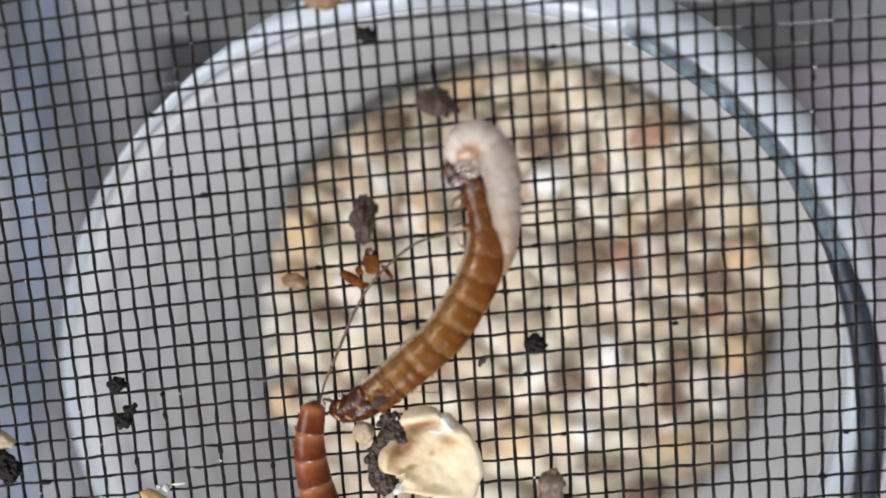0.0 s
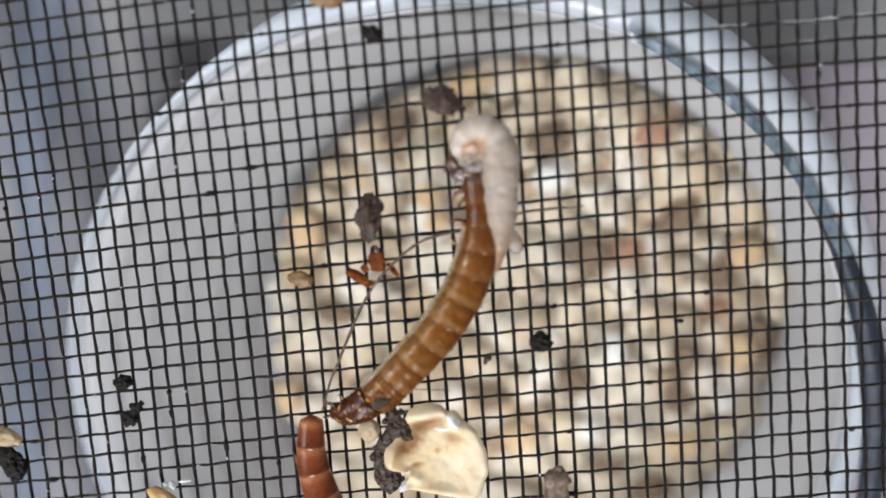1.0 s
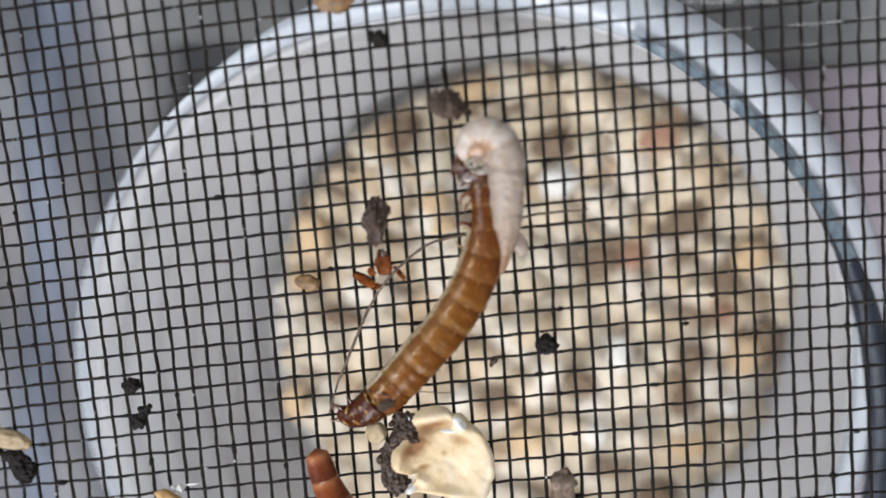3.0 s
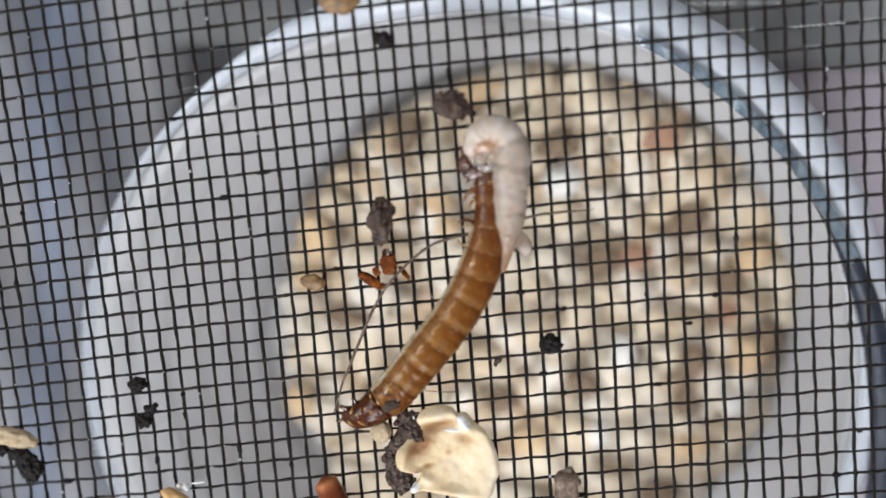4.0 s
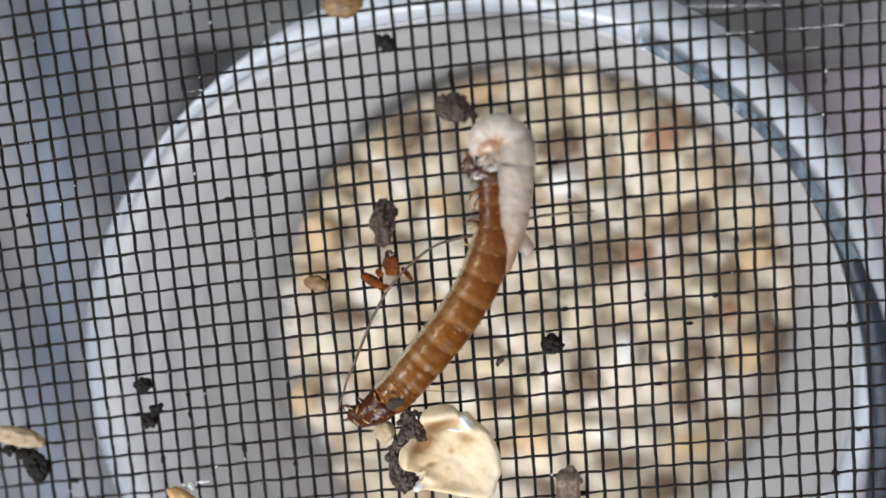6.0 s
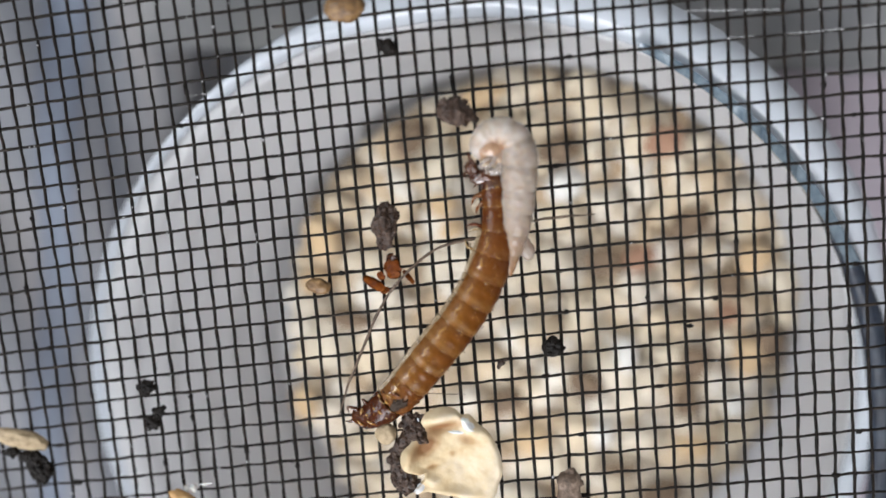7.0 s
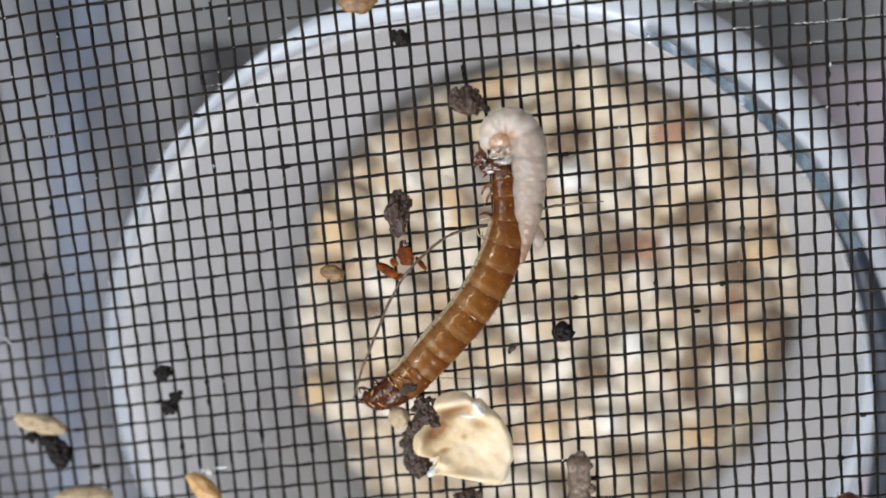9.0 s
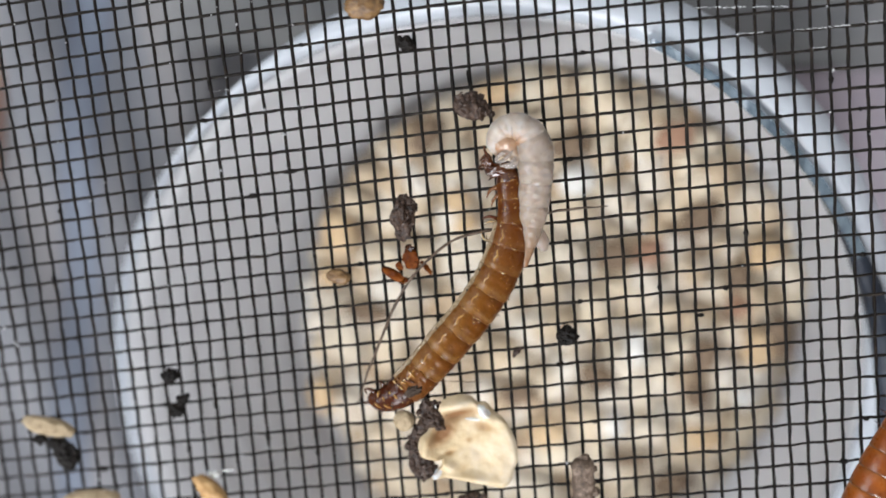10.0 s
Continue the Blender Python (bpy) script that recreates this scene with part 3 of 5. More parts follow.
def screen_point(v, h):
    """Where strand v crosses strand h."""
    return sheet((v - 14) / 20.0, (12 - h) / 20.0)


def strand_at(x, y):
    """The strand numbers, with fractions, over a place of the plan."""
    u, w = x / 28.22, y / 33.25
    for _ in range(6):
        p = sheet(u, w)
        u, w = u + (x - p.x) / 28.22, w + (y - p.y) / 33.25
    return u * 20 + 14, 12 - w * 20


def screen_z(x, y):
    return screen_point(*strand_at(x, y)).z


SLOPE = -7.05     # degrees by which things lying on the screen lean with it


V_RANGE, H_RANGE = (-26, 50), (-14, 40)


def screen():
    t = thing("insect_screen", (0, 0, 0), "black woven fibreglass insect screen with dusty strands, stretched over the tub", "insect screen")
    rng = random.Random(5)
    for v in range(V_RANGE[0], V_RANGE[1] + 1):
        bm = bmesh.new()
        pts, rad = [], []
        ph = rng.random() * 50
        for j in range((H_RANGE[1] - H_RANGE[0]) * 3 + 1):
            h = H_RANGE[0] + j / 3.0
            p = screen_point(v, h)
            over = math.cos(math.pi * (h + v))
            p.z += 0.075 * over
            p.x += 0.07 * noise.noise(Vector((h * 0.33, v * 3.7, ph))) + 0.04 * noise.noise(Vector((h * 1.1, v * 3.7, ph)))
            pts.append(p)
            r = 0.143 + 0.04 * noise.noise(Vector((h * 1.7, v * 2.1, ph))) + 0.02 * noise.noise(Vector((h * 4.3, v * 2.1, ph)))
            if noise.noise(Vector((h * 0.45, v * 5.3, ph))) > 0.5:
                r += 0.04 * abs(noise.noise(Vector((h * 6.0, v, ph))))
            rad.append(r)
        sweep(bm, pts, rad, 6, cap=False)
        part("strand", bm, FIBRE, t)
    for h in range(H_RANGE[0], H_RANGE[1] + 1):
        bm = bmesh.new()
        pts, rad = [], []
        ph = rng.random() * 50
        for j in range((V_RANGE[1] - V_RANGE[0]) * 3 + 1):
            v = V_RANGE[0] + j / 3.0
            p = screen_point(v, h)
            p.z -= 0.075 * math.cos(math.pi * (h + v))
            p.y += 0.07 * noise.noise(Vector((v * 0.33, h * 3.9, ph))) + 0.04 * noise.noise(Vector((v * 1.1, h * 3.9, ph)))
            pts.append(p)
            r = 0.122 + 0.036 * noise.noise(Vector((v * 1.7, h * 2.3, ph))) + 0.02 * noise.noise(Vector((v * 4.3, h * 2.3, ph)))
            if noise.noise(Vector((v * 0.4, h * 5.9, ph))) > 0.45:
                r += 0.06 * abs(noise.noise(Vector((v * 6.0, h, ph))))
            rad.append(r)
        sweep(bm, pts, rad, 6, cap=False)
        part("strand", bm, FIBRE_DUSTY, t)
    # plain border that holds the screen above the table, out of sight
    c = [screen_point(v, h) for v, h in ((V_RANGE[0], H_RANGE[0]), (V_RANGE[1], H_RANGE[0]), (V_RANGE[1], H_RANGE[1]), (V_RANGE[0], H_RANGE[1]))]
    for a, b in zip(c, c[1:] + c[:1]):
        bm = bmesh.new()
        sweep(bm, [a, b], [1.6, 1.6], 8)
        part("frame_bar", bm, FRAME, t)
        bm = bmesh.new()
        sweep(bm, [a, Vector((a.x, a.y, TABLE_Z - 0.5))], [1.8, 2.2], 10, up=(0, 1, 0))
        part("leg", bm, FRAME, t)
    return t


# ---------------------------------------------------------------- larvae
class Body:
    """A curved body: control rows (x, y, z, half width) from front to tail, in millimetres."""

    def __init__(self, rows, n=240):
        self.p = spline(rows, n)
        d = np.linalg.norm(np.diff(self.p[:, :3], axis=0), axis=1)
        self.s = np.concatenate([[0], np.cumsum(d)])
        self.length = self.s[-1]

    def at(self, s):
        return np.array([np.interp(s, self.s, self.p[:, i]) for i in range(4)])


def segment(bm, body, s0, s1, sides=28, bulge=0.07, flat=0.9, steps=12, lip=0.05, close=(False, False), centre=(0, 0, 0), wrinkle=0.0, seed=0, ripple=0.0, caps=True, fine=0.0):
    """One ring of a larva, fuller in its middle, its hind edge lapping over the next ring; face material 1 at the hind edge."""
    c = Vector(centre)
    rings = []
    up = Vector((0, 0, 1))
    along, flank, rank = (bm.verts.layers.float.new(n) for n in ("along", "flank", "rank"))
    for j in range(steps + 1):
        f = j / steps
        s = s0 + (s1 - s0) * f
        p = body.at(s)
        a, b = body.at(max(0, s - 0.15)), body.at(min(body.length, s + 0.15))
        d = Vector(b[:3] - a[:3]).normalized()
        side = d.cross(up).normalized()
        top = side.cross(d).normalized()
        r = p[3] * (1 - bulge + bulge * (1 - (2 * f - 1) ** 4)) + (lip * f ** 6)
        ring = []
        for k in range(sides):
            t = 2 * math.pi * k / sides
            rr = r * (1 + ripple * math.sin(s * 7.0 + 1.5 * math.cos(t)) + wrinkle * noise.noise(Vector((math.cos(t) * 2 + seed, math.sin(t) * 2, s * 2.5))))
            rr *= 1 + fine * (noise.noise(Vector((math.cos(t) * 5 + seed, math.sin(t) * 5, s * 3.0))) + 0.6 * noise.noise(Vector((math.cos(t) * 13, math.sin(t) * 13 + seed, s * 7.0))))
            v = bm.verts.new(Vector(p[:3]) - c + side * (rr * math.cos(t)) + top * (rr * flat * math.sin(t)))
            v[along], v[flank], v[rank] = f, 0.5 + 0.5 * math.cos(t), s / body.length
            ring.append(v)
        rings.append(ring)
    for j, (a, b) in enumerate(zip(rings, rings[1:])):
        for k in range(sides):
            f = bm.faces.new((a[k], a[(k + 1) % sides], b[(k + 1) % sides], b[k]))
            f.material_index = 1 if j >= steps - 1 else 0
    for end, ring in ((0, rings[0]), (1, rings[-1])):
        if not caps and not close[end]:
            continue
        m = bm.verts.new(sum((v.co for v in ring), Vector()) / sides)
        m[along] = 0.5
        if close[end]:
            d = (Vector(body.at(s1)[:3]) - Vector(body.at(s0)[:3])).normalized() * (1 if end else -1)
            m.co += d * body.at(s1 if end else s0)[3] * 0.55
        for k in range(sides):
            f = bm.faces.new((ring[k], ring[(k + 1) % sides], m))
            f.material_index = 0


# how the moulting larva writhes: seconds and the shift in millimetres of a station along it
HEAD_BEND = [(0, -0.65, -0.69), (0.5, -0.68, -0.53), (1, -0.58, -0.50), (1.5, -0.61, -0.41), (2, -0.61, -0.37), (2.5, -0.62, -0.41), (4, -0.33, -0.20), (4.5, -0.11, -0.05), (5, -0.09, -0.07), (5.5, -0.04, 0.06), (7, 0.01, 0.12), (7.5, -0.11, 0.10), (8, -0.28, 0.19), (8.5, -0.42, 0.11), (9, -0.18, 0.03), (9.5, -0.11, 0.11), (10, 0.00, 0.00)]
FLANK_BEND = [(0, -0.12, -0.23), (0.5, -0.45, -0.31), (1, -0.64, -0.38), (1.5, -0.72, -0.36), (2, -0.66, -0.32), (2.5, -0.62, -0.41), (4, -0.63, -0.26), (4.5, -0.45, -0.16), (5, -0.41, -0.17), (5.5, -0.39, -0.10), (7, -0.13, 0.05), (7.5, -0.09, 0.16), (8, -0.22, 0.29), (8.5, -0.33, 0.11), (9, -0.13, -0.01), (9.5, -0.11, 0.08), (10, 0.00, 0.00)]
SHELL_BEND = [(0, -0.26, -0.68), (0.5, -0.40, -0.44), (1, -0.40, -0.30), (1.5, -0.44, -0.18), (2, -0.42, -0.17), (2.5, -0.36, -0.32), (4, -0.24, 0.02), (4.5, -0.13, 0.08), (5, -0.05, 0.07), (5.5, -0.05, 0.07), (7, 0.06, 0.02), (7.5, 0.11, 0.03), (8, -0.03, 0.02), (8.5, -0.17, -0.08), (9, -0.05, -0.12), (9.5, -0.02, 0.05), (10, 0.00, 0.00)]
CHEST_BEND = [(0, 0.97, -0.29), (0.5, 0.25, -0.25), (1, -0.05, -0.14), (1.5, -0.07, -0.16), (2, -0.06, -0.15), (2.5, -0.05, -0.18), (4, -0.34, 0.03), (4.5, -0.23, 0.07), (5, -0.21, 0.05), (5.5, -0.18, 0.08), (7, 0.01, 0.06), (7.5, 0.02, 0.03), (8, 0.01, 0.04), (8.5, -0.02, -0.10), (9, 0.06, -0.11), (9.5, -0.06, 0.06), (10, 0.00, 0.00)]
WAIST_BEND = [(0, 1.22, -0.44), (0.5, 0.45, -0.49), (1, 0.20, -0.47), (1.5, 0.08, -0.29), (2, 0.09, -0.23), (2.5, 0.10, -0.34), (4, -0.15, -0.19), (4.5, -0.08, -0.25), (5, -0.04, -0.18), (5.5, -0.07, -0.15), (7, -0.04, -0.16), (7.5, 0.05, -0.18), (8, 0.19, -0.19), (8.5, 0.19, -0.25), (9, 0.07, -0.21), (9.5, -0.07, 0.05), (10, 0.00, 0.00)]
REAR_BEND = [(0, 0.55, 0.03), (0.5, 0.30, -0.21), (1, 0.14, -0.25), (1.5, 0.23, -0.09), (2, 0.19, -0.05), (2.5, 0.06, -0.08), (4, 0.02, -0.32), (4.5, -0.13, -0.35), (5, 0.10, -0.15), (5.5, 0.04, -0.15), (7, 0.30, -0.09), (7.5, 0.01, -0.13), (8, 0.10, -0.16), (8.5, -0.01, -0.01), (9, 0.02, -0.04), (9.5, 0.07, 0.09), (10, 0.00, 0.00)]
TAIL_BEND = [(0, 0.07, -0.01), (0.5, -0.27, -0.55), (1, -0.39, -0.41), (1.5, -0.12, -0.68), (2, -0.14, -0.84), (2.5, -0.31, -0.41), (4, -0.34, -0.57), (4.5, -0.39, -0.32), (5, -0.36, -0.65), (5.5, -0.29, -0.59), (7, 0.07, -0.49), (7.5, -0.28, -0.31), (8, -0.11, -0.05), (8.5, -0.21, -0.30), (9, -0.07, -0.18), (9.5, -0.11, -0.39), (10, 0.00, 0.00)]
BENDS = (HEAD_BEND, FLANK_BEND, SHELL_BEND, CHEST_BEND, WAIST_BEND, REAR_BEND, TAIL_BEND)
MOVERS = []     # (part, place in its thing, its share of each station, its two ends with their shares)

BROWN = Body([
    (0.99, 3.41, 0.76, 0.68),
    (1.15, 2.40, 0.93, 1.09),
    (1.18, 0.97, 1.26, 1.18),
    (1.10, -0.59, 1.55, 1.32),
    (0.79, -2.13, 1.89, 1.51),
    (0.22, -3.51, 2.16, 1.60),
    (-0.69, -5.16, 2.40, 1.65),
    (-1.88, -6.73, 2.63, 1.65),
    (-3.35, -8.36, 2.80, 1.66),
    (-4.91, -9.84, 2.95, 1.66),
    (-6.48, -11.35, 3.05, 1.62),
    (-8.05, -12.79, 3.13, 1.54),
    (-9.71, -13.98, 3.07, 1.36),
    (-11.21, -14.52, 2.82, 1.03),
    (-12.22, -14.36, 2.44, 0.66),
])
WHITE = Body([
    (0.57, 4.80, 1.04, 0.59),
    (0.33, 5.56, 1.04, 0.77),
    (0.82, 6.39, 1.16, 0.94),
    (1.93, 6.68, 1.24, 1.12),
    (2.93, 6.05, 1.43, 1.30),
    (3.38, 4.76, 1.68, 1.43),
    (3.30, 3.16, 1.87, 1.39),
    (3.03, 1.38, 1.99, 1.31),
    (2.68, -0.32, 2.10, 1.18),
    (2.31, -1.85, 2.19, 0.91),
    (1.83, -3.38, 2.28, 0.59),
    (1.50, -4.47, 2.31, 0.37),
])


def shares(f, stations=((2, 0.0), (3, 0.27), (4, 0.58), (5, 0.83), (6, 1.0))):
    """How much a place at f (0 front, 1 tail) follows each station, for stations of (number, place)."""
    out = [0.0] * len(BENDS)
    f = max(stations[0][1], min(stations[-1][1], f))
    for (i, p), (j, q) in zip(stations, stations[1:]):
        if p <= f <= q:
            k = (f - p) / (q - p)
            out[i], out[j] = 1 - k, k
            break
    return out


FRESH_STATIONS = ((0, 0.3), (1, 0.5), (3, 0.9))     # of the pale body
FRONT = [0.4, 0.0, 0.6, 0.0, 0.0, 0.0, 0.0]         # what lies between the pale head and the old shell


def bent(bm, name, mat, parent, s, f, label="", smooth=True, span=None):
    """A part that rides on the larva at curve length s of the brown body."""
    p = BROWN.at(s)[:3] if s is not None else WHITE.at(2.0)[:3]
    ob = part(name, bm, mat, parent, label, smooth, at=p)
    ends = [(Vector(BROWN.at(q)[:3]), shares(q / BROWN.length)) for q in span] if span else None
    MOVERS.append((ob, Vector(p) * MM, shares(f), ends))
    return ob


def larva_leg(bm, root, tip, bow, r):
    """A jointed hooked leg from root to tip, bowed sideways."""
    a, b = Vector(root), Vector(tip)
    mid = (a + b) / 2 + Vector(bow)
    pts = spline([a, (a + mid) / 2 + Vector(bow) * 0.2, mid, (mid + b) / 2 + Vector(bow) * 0.15, b], 11)
    rad = [r * (1 - 0.085 * i) * (1.18 if i in (3, 6) else 1) for i in range(11)]
    sweep(bm, pts, rad, 8)


def around(body, s, degrees, lift=1.0, flat=0.86):
    """A place on a body's skin at curve length s, turned from the flank (0) over the back (90) to the other flank (180)."""
    p = body.at(s)
    d = Vector(body.at(min(body.length, s + 0.1))[:3] - body.at(max(0, s - 0.1))[:3]).normalized()
    side = d.cross(Vector((0, 0, 1))).normalized()
    a = radians(degrees)
    return Vector(p[:3]) + side * p[3] * lift * math.cos(a) + side.cross(d).normalized() * p[3] * flat * lift * math.sin(a)


SKIN_RINGS = [0, 0.045, 0.105, 0.185, 0.265, 0.345, 0.43, 0.515, 0.6, 0.685, 0.77, 0.86, 1.0]
FRESH_RINGS = [0, 0.07, 0.135, 0.185, 0.25, 0.31, 0.43, 0.55, 0.67, 0.78, 0.89, 1.0]


def moulting_larva():
    t = thing("moulting_larva", (0, 0, 0), "pale curled larva creeping out of its split amber skin", "larva")
    L = BROWN.length
    rng = random.Random(21)
    n = len(SKIN_RINGS) - 1
    for i in range(n):
        s0, s1 = SKIN_RINGS[i] * L, SKIN_RINGS[i + 1] * L
        mid = (s0 + s1) / 2
        home = Vector(BROWN.at(mid)[:3])
        crumpled = i >= n - 2
        bm = bmesh.new()
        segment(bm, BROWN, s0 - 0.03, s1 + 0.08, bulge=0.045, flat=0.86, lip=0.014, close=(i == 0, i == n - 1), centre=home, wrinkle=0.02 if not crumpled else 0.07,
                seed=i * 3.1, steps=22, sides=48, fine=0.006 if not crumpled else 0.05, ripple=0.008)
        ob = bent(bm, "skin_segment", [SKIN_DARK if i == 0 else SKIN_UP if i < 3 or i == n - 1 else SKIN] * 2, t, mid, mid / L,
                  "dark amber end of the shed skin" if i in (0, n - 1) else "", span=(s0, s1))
        # wet pleats where one ring laps over the next
        bm = bmesh.new()
        for k in range(2 if i else 0):
            a0 = 38 + 45 * k + rng.uniform(-8, 8)
            span = rng.uniform(14, 34)
            pts = [around(BROWN, s0 + 0.03 + 0.05 * math.sin(j * 0.9 + i), a0 + span * j / 8, 1.0) - home for j in range(9)]
            top = rng.uniform(0.025, 0.045)
            sweep(bm, pts, [max(0.01, top * math.sin(math.pi * (j + 0.7) / 9.4) * rng.uniform(0.7, 1.3)) for j in range(9)], 6, flat=0.8)
        # pale glossy beads, added to give the skin its glints
        for k in range(15):
            q = around(BROWN, s0 + (s1 - s0) * rng.random(), rng.uniform(35, 135), 1.0) - home
            r = rng.uniform(0.02, 0.05)
            lump(bm, q, (r * rng.uniform(1, 1.8), r, r * 0.8), i * 9 + k, 0.3, 2, 0.1, rng.random() * 3)
        part("wet_pleats", bm, WET, ob, "glossy wet pleats, and pale beads added for glints")
        if 3 <= i <= 10:
            # pale glossy streak along the flank, laid where its highlight runs
            bm = bmesh.new()
            u0, u1 = rng.uniform(0.1, 0.25), rng.uniform(0.7, 0.92)
            pts = [around(BROWN, s0 + (s1 - s0) * (u0 + (u1 - u0) * j / 9), 57 + 3 * math.sin(j + i), 1.0) - home for j in range(10)]
            sweep(bm, pts, [max(0.012, (0.1 + 0.03 * math.sin(i * 2.0)) * math.sin(math.pi * (j + 0.6) / 10.2)) for j in range(10)], 8, flat=0.6)
            part("fluid_streak", bm, WET, ob, "pale glossy streak put in for the flank's highlight")
            # loose translucent fringe of old skin below it, with dark breathing pores
            bm = bmesh.new()
            pts = [around(BROWN, s0 + (s1 - s0) * j / 10, 12, 1.0 + 0.05 * noise.noise(Vector((i + j * 0.1, 4, 4)))) - home for j in range(11)]
            sweep(bm, pts, [0.24 + 0.07 * noise.noise(Vector(((i * 10 + j) * 0.5, 2, 6))) for j in range(11)], 10, flat=0.6)
            fringe = part("fringe", bm, FRINGE, ob, "crumpled translucent fringe of old skin")
            if i in (5, 6, 8):
                bm = bmesh.new()
                lump(bm, around(BROWN, s0 + (s1 - s0) * 0.35, 22, 1.09) - home, (0.11, 0.06, 0.05), i, 0.3, 2, 0.2, -0.9)
                part("pore", bm, DIRT, fringe, "dark breathing pore")
        # stub bristles on the other flank
        for k in range(3 if 4 <= i <= 10 else 0):
            bm = bmesh.new()
            q = around(BROWN, s0 + (s1 - s0) * rng.uniform(0.5, 1.0), 168 + 6 * k, 1.0) - home
            out = (q - (Vector(BROWN.at(mid)[:3]) - home)).normalized()
            sweep(bm, [q, q + out * 0.1, q + out * 0.2], [0.035, 0.025, 0.008], 5)
            part("bristle", bm, SKIN_DARK, ob)
    # crumpled end: two short hooks and folds of skin
    for pts in ([(-11.75, -13.75, 2.9), (-12.15, -13.45, 3.0), (-12.55, -13.42, 2.9), (-12.5, -13.9, 2.85)], [(-12.1, -14.6, 2.7), (-12.6, -14.75, 2.75), (-12.85, -14.6, 2.85)],
                [(-11.0, -13.2, 3.1), (-11.15, -12.8, 3.25), (-11.3, -12.7, 3.3)]):
        bm = bmesh.new()
        home = Vector(pts[0])
        line = spline([Vector(p) - home for p in pts], 12)
        sweep(bm, line, [0.2 * (1 - 0.07 * j) for j in range(12)], 8)
        ob = part("tail_hook", bm, SKIN_DARK, t, at=home)
        MOVERS.append((ob, ob.location.copy(), shares(1.0), None))
    for i in range(16):
        s = L * (0.8 + 0.0115 * i)
        home = Vector(BROWN.at(s)[:3])
        a0 = rng.uniform(35, 120)
        da, ds = rng.uniform(-50, 50), rng.uniform(-0.5, 0.5)
        pts = [around(BROWN, min(L - 0.05, max(0.1, s + ds * j / 6)), a0 + da * j / 6, 1.0 + 0.05 * math.sin(math.pi * j / 6)) - home for j in range(7)]
        bm = bmesh.new()
        sweep(bm, pts, [0.03, 0.07, 0.1, 0.11, 0.09, 0.06, 0.02], 7, flat=0.7)
        bent(bm, "skin_fold", (WET, SKIN_DARK, WET)[i % 3], t, s, s / L)
    s = L * 0.835
    bm = bmesh.new()
    lump(bm, around(BROWN, s, 100, 0.92) - Vector(BROWN.at(s)[:3]), (0.75, 0.42, 0.3), 77, 0.35, 4, 0.25, 0.4)
    bent(bm, "dirt_patch", DIRT, t, s, 0.83, "grey-brown crumb of dirt stuck to the skin")

    def rides(name, bm, mat, label, home, share):
        ob = part(name, bm, mat, t, label, at=home)
        MOVERS.append((ob, ob.location.copy(), share, None))
        return ob

    # old legs of the skin, hooked at their ends
    legs = [
        ([(0.42, 2.0), (-0.48, 1.75), (-0.85, 1.13)], 0.24, SKIN_UP),
        ([(0.37, 1.55), (-0.33, 0.94), (-0.53, 0.39)], 0.2, SKIN_UP),
        ([(0.22, -0.79), (-0.74, -0.35), (-1.44, -0.51)], 0.18, SKIN),
        ([(0.11, -0.96), (-0.75, -0.75), (-1.25, -0.96)], 0.14, JOINT),
        ([(-0.23, -2.44), (-1.38, -2.16), (-1.62, -1.51)], 0.16, JOINT),
        ([(-0.43, -2.6), (-1.14, -2.37), (-1.22, -1.82)], 0.12, SKIN),
    ]
    for path, r, mat in legs:
        bm = bmesh.new()
        home = Vector((*path[0], screen_z(*path[0]) + 1.2))
        line = spline([Vector((px, py, screen_z(px, py) + 1.2 - 0.1 * j)) - home for j, (px, py) in enumerate(path)], 13)
        sweep(bm, line, [r * (1 - 0.068 * j) * (1.2 if j in (3, 7) else 1) for j in range(13)], 9)
        rides("old_leg", bm, mat, "hooked amber leg of the shed skin", home, shares(max(0.0, 0.05 + (1.9 - path[0][1]) * 0.045)))
    # head shell: a torn dark collar with horns, lying under the folded legs
    hx, hy = 0.5, 3.35
    base = screen_z(hx, hy)
    bm = bmesh.new()
    lump(bm, (0, 0, 0), (1.25, 0.62, 0.7), 41, 0.3, 4, 0.12, 0.05)
    lump(bm, (-0.95, 0.55, 0.05), (0.42, 0.72, 0.5), 43, 0.3, 4, 0.15, 0.3)
    rides("head_shell", bm, SKIN_DARK, "dark torn head shell of the shed skin", (hx, hy, base + 1.05), shares(0.0))
    for pts, r in (([(-0.22, 4.3), (-0.57, 4.91), (-0.61, 5.45)], 0.19), ([(-0.6, 3.9), (-1.15, 3.75), (-0.95, 3.4)], 0.16), ([(0.1, 3.0), (-0.31, 2.75), (-0.55, 2.6)], 0.15), ([(-0.5, 4.2), (-0.95, 4.35), (-1.1, 4.1)], 0.12)):
        bm = bmesh.new()
        home = Vector((*pts[0], base + 1.3))
        sweep(bm, spline([Vector((px, py, base + 1.3 + 0.1 * j)) - home for j, (px, py) in enumerate(pts)], 11), [r * (1 - 0.075 * j) for j in range(11)], 8)
        rides("jaw", bm, SKIN_DARK, "", home, shares(0.0))
    # fresh body, ring by ring
    W = WHITE.length
    m = len(FRESH_RINGS) - 1
    for i in range(m):
        s0, s1 = FRESH_RINGS[i] * W, FRESH_RINGS[i + 1] * W
        mid = (s0 + s1) / 2
        p = WHITE.at(mid)[:3]
        bm = bmesh.new()
